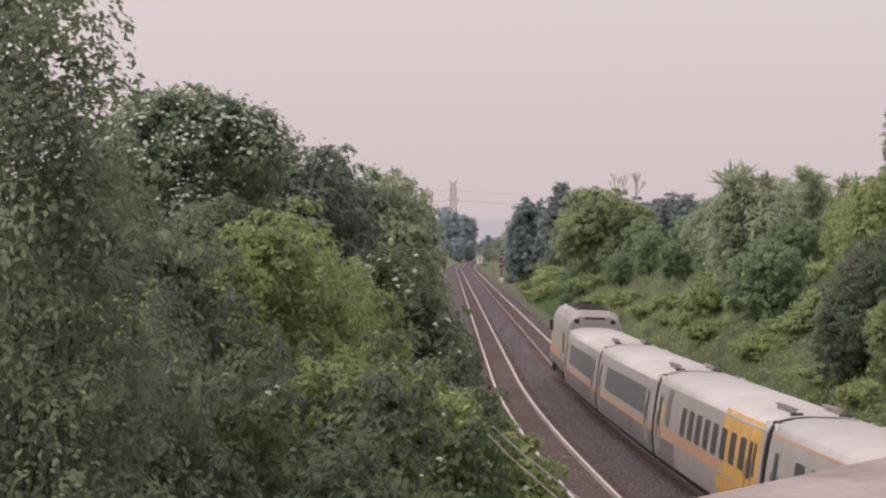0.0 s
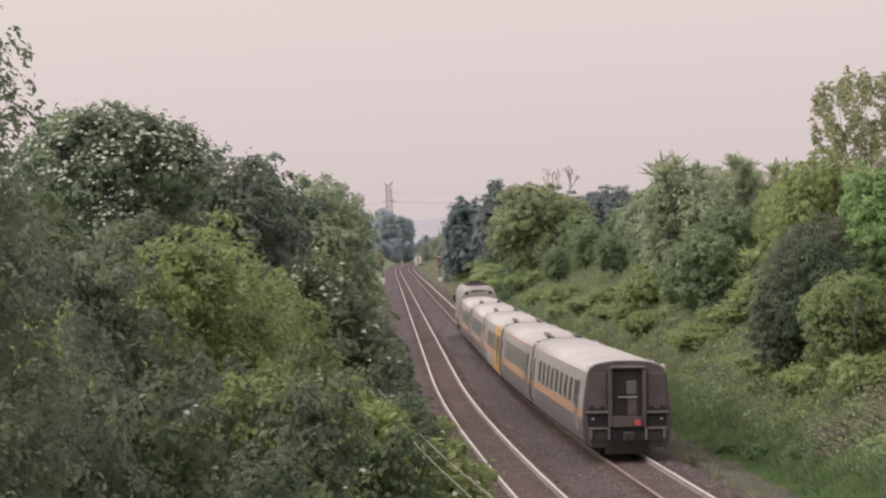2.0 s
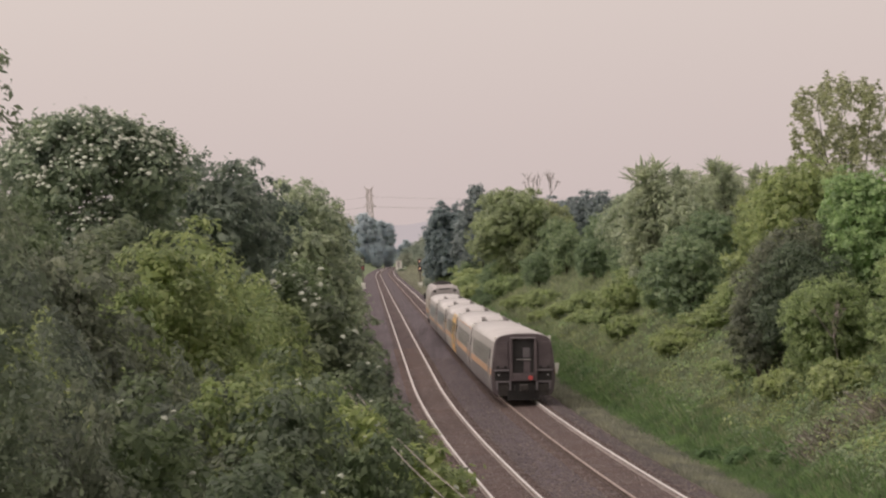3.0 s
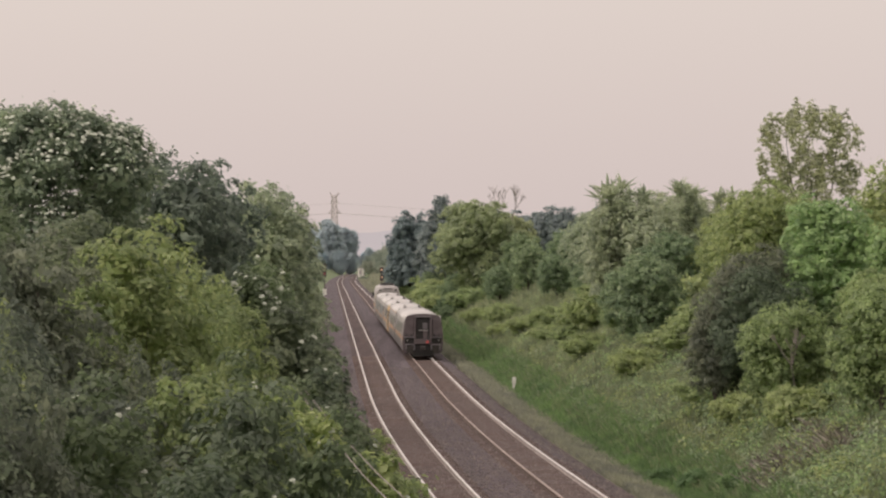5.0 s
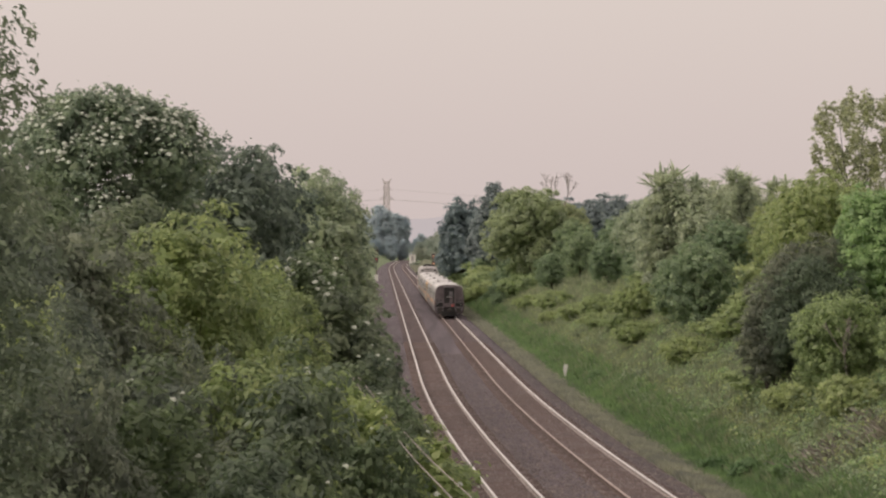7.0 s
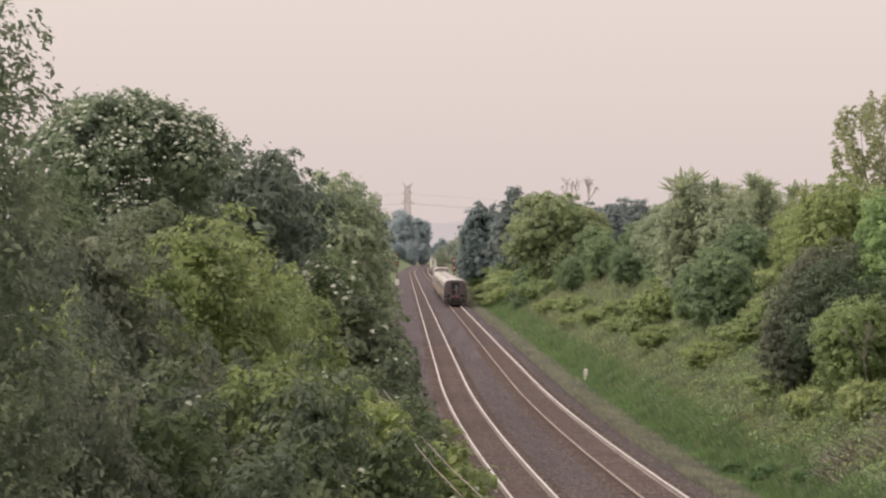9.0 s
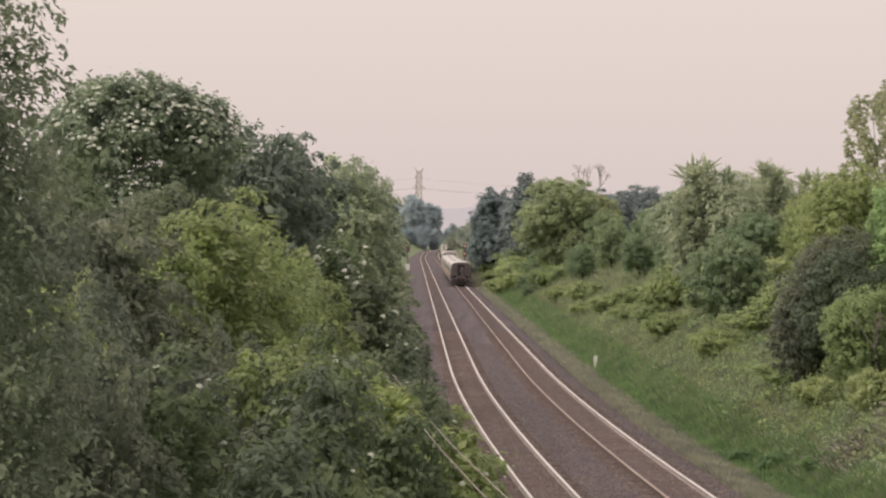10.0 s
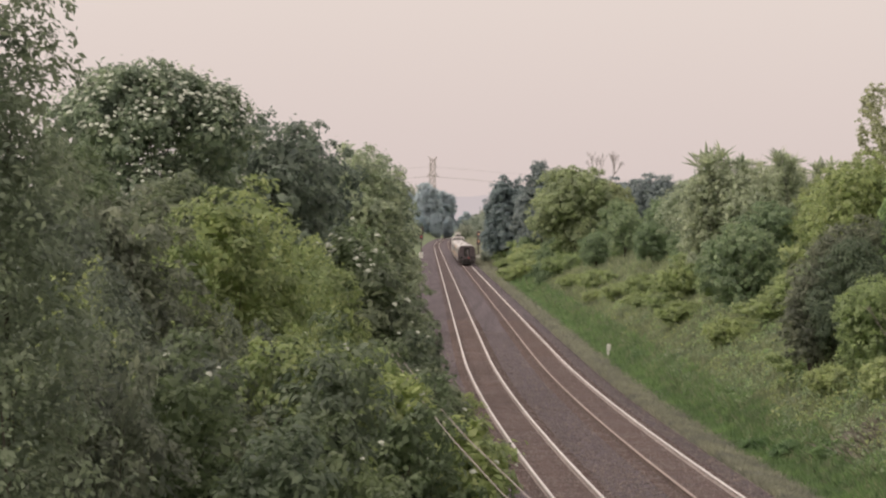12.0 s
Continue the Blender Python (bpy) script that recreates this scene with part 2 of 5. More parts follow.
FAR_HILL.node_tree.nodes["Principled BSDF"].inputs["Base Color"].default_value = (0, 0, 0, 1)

# ---------------------------------------------------------------- mesh helpers


def part(name, bm, material, parent=None, label=""):
    """Links a bmesh as one mesh object under a thing or a part."""
    me = bpy.data.meshes.new(name)
    bm.to_mesh(me)
    bm.free()
    me.materials.append(material)
    ob = new(name, me)
    ob.parent = parent
    if label:
        ob["label"] = label
    return ob


def quick_mesh(name, verts, faces, material, smooth=False):
    """A mesh from arrays: verts (n, 3) and faces (m, 3 or 4)."""
    verts, faces = np.asarray(verts, np.float32), np.asarray(faces, np.int32)
    me = bpy.data.meshes.new(name)
    m, k = faces.shape
    me.vertices.add(len(verts))
    me.vertices.foreach_set("co", verts.ravel())
    me.loops.add(m * k)
    me.loops.foreach_set("vertex_index", faces.ravel())
    me.polygons.add(m)
    me.polygons.foreach_set("loop_start", np.arange(0, m * k, k, dtype=np.int32))
    if smooth:
        me.polygons.foreach_set("use_smooth", np.ones(m, bool))
    me.update(calc_edges=True)
    me.materials.append(material)
    return me


def thing(name, label, category, group="", kind="", at=None):
    ob = new(name)
    if at is not None:
        ob.matrix_basis = at
    return tagged(ob, label, category, group, kind)


def add_box(bm, x0, x1, y0, y1, z0, z1, bevel=0.0):
    m = Matrix.Translation(((x0 + x1) / 2, (y0 + y1) / 2, (z0 + z1) / 2)) @ Matrix.Diagonal((x1 - x0, y1 - y0, z1 - z0, 1))
    made = bmesh.ops.create_cube(bm, size=1, matrix=m)
    if bevel:
        edges = list({e for v in made["verts"] for e in v.link_edges})
        bmesh.ops.bevel(bm, geom=edges, offset=bevel, segments=2, affect="EDGES", profile=0.5)


def box(x0, x1, y0, y1, z0, z1, bevel=0.0):
    bm = bmesh.new()
    add_box(bm, x0, x1, y0, y1, z0, z1, bevel)
    return bm


def add_tube(bm, points, radii, sides=7):
    """A tapered tube along points."""
    rings = []
    for i, p in enumerate(points):
        a = points[max(i - 1, 0)]
        b = points[min(i + 1, len(points) - 1)]
        d = (Vector(b) - Vector(a)).normalized()
        q = d.to_track_quat("Z", "Y")
        rings.append([bm.verts.new(Vector(p) + q @ Vector((math.cos(2 * math.pi * k / sides) * radii[i],
                                                           math.sin(2 * math.pi * k / sides) * radii[i], 0)))
                      for k in range(sides)])
    for r0, r1 in zip(rings, rings[1:]):
        for k in range(sides):
            bm.faces.new((r0[k], r0[(k + 1) % sides], r1[(k + 1) % sides], r1[k]))
    bm.faces.new(rings[0][::-1])
    bm.faces.new(rings[-1])


def add_cylinder(bm, centre, radius, length, axis="Z", sides=16):
    turn = {"X": Matrix.Rotation(math.pi / 2, 4, "Y"), "Y": Matrix.Rotation(math.pi / 2, 4, "X"), "Z": Matrix.Identity(4)}[axis]
    bmesh.ops.create_cone(bm, cap_ends=True, segments=sides, radius1=radius, radius2=radius, depth=length,
                          matrix=Matrix.Translation(centre) @ turn)


# ---------------------------------------------------------------- the line of the railway
SPACING = 4.3      # between the two tracks


def left_x(y):
    """The middle of the left track: a curve near the bridge, straight beyond."""
    y = np.asarray(y, float)
    return -0.96 - 0.0243 * (y - 170) + 0.0002 * np.maximum(0, 170 - y) ** 2 + 0.00003 * np.maximum(0, y - 800) ** 2


def right_x(y):
    return left_x(y) + SPACING


def heading(y):
    return math.degrees(math.atan2(-(float(left_x(y + 1)) - float(left_x(y - 1))) / 2, 1))


def ground_z(x, y):
    """The cutting: formation between two banks, with a ditch on the right."""
    x, y = np.asarray(x, float), np.asarray(y, float)
    r, l = x - right_x(y), left_x(y) - x
    zr = np.interp(r, [-4, 2.6, 3.4, 4.8, 6.0, 16.5, 30, 200, 900], [-0.55, -0.55, -0.75, -0.95, -0.3, 6.0, 7.0, 5.0, 4.0])
    zl = np.interp(l, [-2, 2.4, 3.2, 4.2, 13.0, 30, 200, 900], [-0.55, -0.55, -0.75, -0.6, 3.6, 5.0, 4.5, 4.0])
    bumps = 0.22 * np.sin(x * 0.9 + y * 0.31) * np.sin(y * 0.47 - x * 0.23) + 0.12 * np.sin(x * 2.1 - y * 1.3)
    amount = np.clip((np.maximum(r, l) - 4.5) / 3, 0, 1)
    z = np.where(r > -SPACING / 2, zr, zl) + bumps * amount
    return z


def strip(name, y_values, offsets, heights, base, material, smooth=True):
    """A long surface that follows the line: offsets across, with heights."""
    y = np.asarray(y_values, float)
    k = len(offsets)
    verts = np.empty((len(y), k, 3))
    verts[:, :, 0] = base(y)[:, None] + np.asarray(offsets)[None]
    verts[:, :, 1] = y[:, None]
    verts[:, :, 2] = np.asarray(heights)[None]
    i, j = np.meshgrid(np.arange(len(y) - 1), np.arange(k - 1), indexing="ij")
    a = i * k + j
    faces = np.stack([a, a + 1, a + k + 1, a + k], -1).reshape(-1, 4)
    return quick_mesh(name, verts.reshape(-1, 3), faces, material, smooth)


ALONG = np.concatenate([np.arange(-60, 60, 5), np.arange(60, 260, 1.5), np.arange(260, 600, 6), np.arange(600, 1301, 20)])

# ground: one sheet to the horizon
gy = np.concatenate([np.arange(-120, 70, 5), np.arange(70, 220, 1.2), np.arange(220, 600, 5), np.arange(600, 1400, 40), np.array([1500, 1800, 2300, 3000, 3900, 4900])])
go = np.concatenate([-np.array([2500, 1200, 600, 300, 160, 90, 60, 45, 35]), np.arange(-28, -4, 1.0), np.arange(-4, 9, 0.7), np.arange(9, 30, 0.6), np.array([32, 36, 42, 50, 70, 100, 200, 400, 900, 2500])])
GY, GO = np.meshgrid(gy, go, indexing="ij")
GX = left_x(np.minimum(GY, 1300)) + GO
GZ = ground_z(GX, np.minimum(GY, 1300)) * np.clip((1700 - GY) / 350, 0.0, 1)
kk = len(go)
ii, jj = np.meshgrid(np.arange(len(gy) - 1), np.arange(kk - 1), indexing="ij")
aa = ii * kk + jj
ground = new("ground", quick_mesh("ground", np.stack([GX, GY, GZ], -1).reshape(-1, 3),
                                  np.stack([aa, aa + 1, aa + kk + 1, aa + kk], -1).reshape(-1, 4), SOIL, True))
tagged(ground, "grassy railway cutting with rough green banks", "ground", kind="structure")

# ballast bed with shoulders
bed = new("ballast_bed", strip("ballast_bed", ALONG, [-4.8, -3.3, -2.3, -1.5, 0, 1.5, 2.15, 2.8, 4.3, 5.8, 6.3, 7.4],
                               [-0.50, -0.46, -0.24, -0.20, -0.20, -0.20, -0.27, -0.20, -0.20, -0.20, -0.26, -0.85], left_x, BALLAST))
tagged(bed, "purple-grey crushed stone ballast under two tracks", "ballast", kind="structure")
bed_red = new("brown_ballast", strip("brown_ballast", ALONG, [-1.25, -0.7, 0, 0.7, 1.25], [-0.194, -0.185, -0.18, -0.185, -0.194], left_x, BALLAST_RED))
tagged(bed_red, "rust-stained brown ballast between the rails", "ballast", kind="structure")
bed_red_b = new("brown_ballast", strip("brown_ballast", ALONG, [-1.2, -0.7, 0, 0.7, 1.2], [-0.194, -0.185, -0.18, -0.185, -0.194], right_x, BALLAST_RED))
tagged(bed_red_b, "rust-stained brown ballast between the rails", "ballast", kind="structure")


def rail_meshes(offset, base, parent, head_material, side_material):
    """A flat-bottomed rail: rusty foot and web, and a polished head."""
    prof = [(-0.07, -0.172), (-0.07, -0.155), (-0.012, -0.14), (-0.012, -0.045), (-0.036, -0.038), (-0.036, -0.008)]
    prof = prof + [(-x, z) for x, z in prof[::-1]]
    body = new("rail", strip("rail", ALONG, [offset + p[0] for p in prof], [p[1] for p in prof], base, side_material, False))
    body.parent = parent
    head = new("rail_head", strip("rail_head", ALONG, [offset - 0.046, offset - 0.043, offset - 0.034, offset + 0.034, offset + 0.043, offset + 0.046],
                                  [-0.040, -0.006, 0.0, 0.0, -0.006, -0.040], base, head_material, True))
    head.parent = body
    head["label"] = "polished steel running surface"


def sleeper_mesh():
    bm = bmesh.new()
    add_box(bm, -1.3, 1.3, -0.115, 0.115, -0.31, -0.172)
    bmesh.ops.bevel(bm, geom=[e for e in bm.edges if abs(e.verts[0].co.z + 0.172) < 0.01 and abs(e.verts[1].co.z + 0.172) < 0.01], offset=0.02, segments=1, affect="EDGES")
    me = bpy.data.meshes.new("sleeper")
    bm.to_mesh(me)
    bm.free()
    me.materials.append(SLEEPER)
    return me


def build_track(base, heads, label):
    t = thing("railway_track", label, "railway track", group="tracks of the line", kind="structure")
    for o, head in zip((-0.7525, 0.7525), heads):
        rail_meshes(o, base, t, head, LIT_RUST if head is STEEL else SLEEPER)
    return t


track_left = build_track(left_x, (STEEL, STEEL), "curving railway track with bright polished rails on brown ballast")
track_right = build_track(right_x, (DULL_STEEL, STEEL), "curving railway track with one dull and one bright rail")

# far hills: an upright sheet that glows in the colour of the haze
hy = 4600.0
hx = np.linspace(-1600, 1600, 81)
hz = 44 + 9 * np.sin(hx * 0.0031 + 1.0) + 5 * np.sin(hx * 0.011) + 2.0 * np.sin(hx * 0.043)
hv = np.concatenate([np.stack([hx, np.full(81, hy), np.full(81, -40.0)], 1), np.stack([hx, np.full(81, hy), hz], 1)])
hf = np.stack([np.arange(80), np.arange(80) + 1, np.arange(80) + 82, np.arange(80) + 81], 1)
tagged(new("backdrop", quick_mesh("backdrop", hv, hf, FAR_HILL)), "self-lit haze-coloured ridge on the horizon", "hill", kind="structure")
# ---------------------------------------------------------------- trees and shrubs


def leaf_quads(rng, centres, normals, length, width, droop, ruffle=0.55):
    """Folded diamond leaves at centres; their upper sides look roughly along normals."""
    n = len(centres)
    face = normals + rng.normal(size=(n, 3)) * ruffle
    face[:, 2] += 0.25
    face /= np.linalg.norm(face, axis=1)[:, None] + 1e-9
    axis = rng.normal(size=(n, 3)) * 0.8 + normals * 0.3
    axis[:, 2] -= droop
    axis -= face * (axis * face).sum(1)[:, None]
    axis /= np.linalg.norm(axis, axis=1)[:, None] + 1e-9
    side = np.cross(face, axis)
    s = (0.6 + 0.8 * rng.random(n))[:, None]
    L, W = length * s, width * s
    v = np.empty((n, 4, 3))
    v[:, 0] = centres - axis * L / 2
    v[:, 1] = centres + side * W / 2 + face * W * 0.15 - axis * L * 0.05
    v[:, 2] = centres + axis * L / 2
    v[:, 3] = centres - side * W / 2 + face * W * 0.15 - axis * L * 0.05
    f = np.arange(n * 4).reshape(n, 4)
    return v.reshape(-1, 3), f


def crown_mesh(name, seed, lobes, sprays, leaves, length, width, material, spread=0.2, droop=0.3, hollow=0.7, coarse=1.9, plumes=0):
    """A crown of many small leaves in domed tufts over uneven boughs, with coarser leaves inside."""
    rng = np.random.default_rng(seed)
    lobes = np.asarray(lobes, float)
    w = (lobes[:, 3] * lobes[:, 4] * lobes[:, 5]) ** 0.67
    w = w + 0.12 * w.mean()
    tufts_n, per = max(40, sprays * 2 // 5), leaves * 5 // 2
    pick = rng.choice(len(lobes), tufts_n, p=w / w.sum())
    d = rng.normal(size=(tufts_n, 3))
    d[:, 2] += 0.3
    d /= np.linalg.norm(d, axis=1)[:, None]
    rad = hollow + (1.0 - hollow) * rng.random(tufts_n) ** 0.3 + 0.06 * np.maximum(0, rng.normal(size=tufts_n))
    heart = lobes[pick, :3] + d * rad[:, None] * lobes[pick, 3:]
    size = spread * rng.uniform(0.75, 1.75, tufts_n)
    # each tuft is a dome that faces outward and up
    rise = d * 0.75 + np.array([0, 0, 0.65])
    rise /= np.linalg.norm(rise, axis=1)[:, None]
    e = rng.normal(size=(tufts_n * per, 3))
    R = np.repeat(rise, per, 0)
    dot = (e * R).sum(1)[:, None]
    e = np.where(dot < -0.25, e - 2 * dot * R, e)
    e /= np.linalg.norm(e, axis=1)[:, None]
    S = np.repeat(size, per)[:, None]
    c = np.repeat(heart, per, 0) + e * S * rng.uniform(0.6, 1.06, (len(e), 1)) * np.array([1.1, 1.1, 0.85])
    stray = rng.random(len(c)) < 0.14
    c[stray] += rng.normal(size=(int(stray.sum()), 3)) * spread * 0.6
    v, f = leaf_quads(rng, c, e * 0.7 + R * 0.5, length, width, droop, 0.42)
    m = sprays * leaves // 7
    pick = rng.choice(len(lobes), m, p=w / w.sum())
    d = rng.normal(size=(m, 3))
    d /= np.linalg.norm(d, axis=1)[:, None]
    c = lobes[pick, :3] + d * lobes[pick, 3:] * rng.uniform(0.5, 0.85, m)[:, None]
    v2, f2 = leaf_quads(rng, c, d, length * coarse, width * coarse * 1.25, droop)
    v, f = np.concatenate([v, v2]), np.concatenate([f, f2 + len(v)])
    if plumes:
        # star-like sprays of long leaves that stand up over the crown
        k = 18
        tops = lobes[-plumes:]
        a = rng.random((plumes, k)) * 2 * np.pi
        lift = rng.uniform(0.15, 1.3, (plumes, k))
        d = np.stack([np.cos(a) * np.cos(lift), np.sin(a) * np.cos(lift), np.sin(lift)], -1)
        reach = rng.uniform(0.8, 1.7, (plumes, k, 1))
        start = tops[:, None, :3] + np.array([0, 0, 0.5]) * tops[:, None, 5:6]
        side = np.cross(d, [0.0, 0.0, 1.0])
        side /= np.linalg.norm(side, axis=-1, keepdims=True)
        mid = start + d * reach * 0.55 + np.array([0, 0, 0.06])
        q = np.stack([start + 0 * d, mid + side * 0.11, start + d * reach - np.array([0, 0, 0.08]), mid - side * 0.11], 2).reshape(-1, 3)
        f = np.concatenate([f, np.arange(len(q)).reshape(-1, 4) + len(v)])
        v = np.concatenate([v, q])
    return quick_mesh(name, v, f, material)


def auto_lobes(seed, w, d, h, count, base=0.1, plumes=0):
    """Boughs of a billowing crown w wide, d deep and h high that stands on z = 0."""
    rng = np.random.default_rng(seed)
    zc, rz0 = h * (0.5 + base / 2), h * (0.5 - base / 2)
    out = [(0, 0, zc, w * 0.38, d * 0.38, rz0 * 0.80)]
    for k in range(count):
        u = -0.75 + 1.7 * (k + 0.5) / count
        a = 2.4 * k + rng.normal() * 0.5
        q = math.sqrt(max(0.0, 1 - min(abs(u), 0.98) ** 2))
        far = rng.uniform(0.56, 0.78)
        r = rng.uniform(0.19, 0.28)
        rz = (r * (w + d) * 0.5 * 0.75 + 0.08 * h) * 0.8
        out.append((math.cos(a) * q * far * w / 2, math.sin(a) * q * far * d / 2, zc + u * (rz0 - rz * 0.6) * rng.uniform(0.85, 1.0), r * w, r * d, rz))
    for k in range(plumes):
        a = rng.random() * 6.28
        q = rng.uniform(0.1, 0.42)
        out.append((math.cos(a) * q * w, math.sin(a) * q * d, h * rng.uniform(0.88, 0.98), w * 0.055, w * 0.055, h * 0.11))
    o = np.array(out)
    top = (o[:, 2] + o[:, 5]).max()
    o[:, [2, 5]] *= h / top
    return [tuple(x) for x in o]


def trunk_mesh(seed, height, radius, lobes, lean=0.0, stems=1, crook=0.04):
    rng = random.Random(seed)
    bm = bmesh.new()
    for s in range(stems):
        a = rng.random() * 6.28
        off = 0 if stems == 1 else radius * 2.2
        pts, rad = [], []
        for i in range(7):
            t = i / 6
            pts.append((math.cos(a) * off * (1 + 1.5 * t) + lean * t * height + rng.uniform(-1, 1) * crook * height * t,
                        math.sin(a) * off * (1 + 1.5 * t) + rng.uniform(-1, 1) * crook * height * t, height * t * (0.9 if s else 1)))
            rad.append(radius * (1.15 - 1.0 * t) * (0.8 if s else 1))
        add_tube(bm, pts, rad, 8)
        for lb in lobes:
            if rng.random() < 0.75:
                i = rng.randrange(1, 5)
                p0, p1 = Vector(pts[i]), Vector(lb[:3])
                mid = p0.lerp(p1, 0.5) + Vector((rng.uniform(-1, 1), rng.uniform(-1, 1), rng.uniform(0, 1))) * 0.08 * (p1 - p0).length
                add_tube(bm, [p0, mid, p1], [rad[i] * 0.5, rad[i] * 0.35, rad[i] * 0.12], 5)
    return bm


def flower_mesh(seed, lobes, count, size):
    """Flat-topped flower heads, each a shallow scalloped dome, on the outside of the crown."""
    rng = np.random.default_rng(seed)
    lobes = np.asarray(lobes, float)
    verts, faces = [], []
    k = 9
    for _ in range(count):
        lb = lobes[rng.integers(len(lobes))]
        d = rng.normal(size=3)
        d[2] = abs(d[2]) * 0.7
        d /= np.linalg.norm(d)
        c = lb[:3] + d * lb[3:] * rng.uniform(1.08, 1.24)
        s = size * rng.uniform(0.55, 1.2)
        up = np.array([d[0] * 0.5 + rng.normal() * 0.15, d[1] * 0.5 + rng.normal() * 0.15, 1.0])
        up /= np.linalg.norm(up)
        e1 = np.cross(up, [0.3, 1, 0.1])
        e1 /= np.linalg.norm(e1)
        e2 = np.cross(up, e1)
        b = len(verts)
        verts.append(c + up * s * 0.42)
        for ring, (rr, hh) in enumerate(((0.30, 0.32), (0.5, 0.02))):
            for i in range(k):
                a = 2 * math.pi * i / k
                q = rr * s * (1 + 0.22 * math.sin(3 * a + ring) + rng.normal() * 0.10)
                verts.append(c + (math.cos(a) * e1 + math.sin(a) * e2) * q + up * s * (hh + rng.normal() * 0.03))
        for i in range(k):
            j = (i + 1) % k
            faces.append((b, b + 1 + i, b + 1 + j, b + 1 + j))
            faces.append((b + 1 + i, b + 1 + k + i, b + 1 + k + j, b + 1 + j))
    faces = np.array(faces)
    tri = np.concatenate([faces[:, [0, 1, 2]], faces[faces[:, 2] != faces[:, 3]][:, [0, 2, 3]]])
    return quick_mesh("flower_heads", np.array(verts), tri, PETAL)


def tree(name, label, category, x, y, top, w, leaf, seed, d=None, z=None, sprays=420, leaves=16, length=0.11, width=0.05, spread=0.2,
         count=11, base=0.04, trunk=0.10, stems=1, flowers=0, flower_size=0.13, droop=0.3, hollow=0.7, group="", plumes=0, coarse=1.9, boughs=None):
    """A tree or shrub on the bank at x, y whose highest leaves reach the height top."""
    z = float(ground_z(x, y)) - 0.08 if z is None else z
    h = top - z
    t = thing(name, label, category, group, at=pose(x, y, z))
    t["tall"], t["broad"] = h, w
    lb = boughs(h) if boughs else auto_lobes(seed, w, d or w, h, count, base, plumes)
    part("trunk", trunk_mesh(seed, h * 0.82, trunk, lb[::max(1, len(lb) // 14)], 0.0, stems), BARK, t)
    cr = new("crown", crown_mesh("crown", seed, lb, sprays, leaves, length, width, LEAF[leaf], spread, droop, hollow, coarse, plumes))
    cr.parent = t
    if flowers:
        fl = new("blossom", flower_mesh(seed + 5, lb, flowers, flower_size))
        fl.parent = t
        fl["label"] = "cream-white flat flower heads"
        fl["kind"] = "stuff"
    return t


def poplar_boughs(h):
    """Slim upright boughs that fan out to a broad, flat-topped crown."""
    rng = np.random.default_rng(17)
    out = []
    for k in range(150):
        a, q = 2.4 * k, math.sqrt((k + 0.5) / 150)
        reach = 3.0 * q
        top = h - 0.5 - 1.5 * q ** 3 - rng.random() * 0.8
        low = rng.uniform(0.35, 0.85) * (1 - 0.15 * q)
        z = top - (top - h * 0.40) * (0.05 if k % 3 == 0 else 0.95 if k % 4 == 1 else low)
        out.append((math.cos(a) * reach, math.sin(a) * reach, z, 0.24, 0.24, rng.uniform(0.7, 1.15)))
    o = np.array(out)
    o[:, 2] += h - (o[:, 2] + o[:, 5]).max()
    return [tuple(x) for x in o]


def elder_boughs(h):
    """A broad flat-topped crown of rounded boughs with hollows between them."""
    rng = np.random.default_rng(23)
    out = [(0, 0, h * 0.62, 1.2, 1.2, h * 0.28)]
    for k in range(30):
        a, q = 2.4 * k + rng.normal() * 0.2, math.sqrt((k + 0.5) / 30)
        top = h - 0.10 - 0.75 * q ** 4 - rng.random() * 0.35
        r = rng.uniform(0.34, 0.60)
        out.append((math.cos(a) * q * 1.36, math.sin(a) * q * 1.36, top - r * 0.8, r, r, r * 0.8))
    for k in range(26):
        a = 2.4 * k
        r = rng.uniform(0.4, 0.62)
        out.append((math.cos(a) * 1.30, math.sin(a) * 1.30, h * rng.uniform(0.3, 0.84), r, r, r * 0.85))
    return out


def copy_at(ob, x, y, top, turn, wide=1.0):
    """A copy of a tree on the bank that reaches the height top, wide times as broad for its height."""
    z = float(ground_z(x, y)) - 0.08
    s = (top - z) / ob["tall"]
    return copy_thing(ob, pose(x, y, z, 0, 0, turn) @ Matrix.Diagonal((s * wide, s * wide, s, 1)))


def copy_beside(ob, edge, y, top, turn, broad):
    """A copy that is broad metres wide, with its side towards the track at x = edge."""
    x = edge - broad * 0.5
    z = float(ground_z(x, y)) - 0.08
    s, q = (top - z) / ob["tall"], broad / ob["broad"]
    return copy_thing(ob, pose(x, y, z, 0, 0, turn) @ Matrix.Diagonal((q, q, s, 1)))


# left bank, near the bridge
tree("tall_shrub_tree", "tall slender grey-green tree with fine drooping leaves", "tree", -3.92, 20.0, 10.9, 2.1, "willow", 11, sprays=3000, leaves=13,
     length=0.070, width=0.034, spread=0.15, count=26, base=0.0, trunk=0.045, stems=3, droop=0.5, hollow=0.5, coarse=1.1)
tree("flowering_elder", "dark green elder tree dotted with cream flower heads", "tree", -5.75, 46.0, 10.9, 3.7, "dark", 21, sprays=3300, leaves=16, boughs=elder_boughs,
     length=0.095, width=0.046, spread=0.13, count=24, base=0.05, trunk=0.09, stems=3, flowers=2600, flower_size=0.085, hollow=0.6)
yellow_a = tree("yellow_green_shrub", "bright yellow-green leafy shrub on the bank", "shrub", -3.50, 36.0, 8.72, 2.2, "yellow", 31, sprays=1500, leaves=15,
     length=0.10, width=0.042, spread=0.13, count=14, trunk=0.05, stems=3)
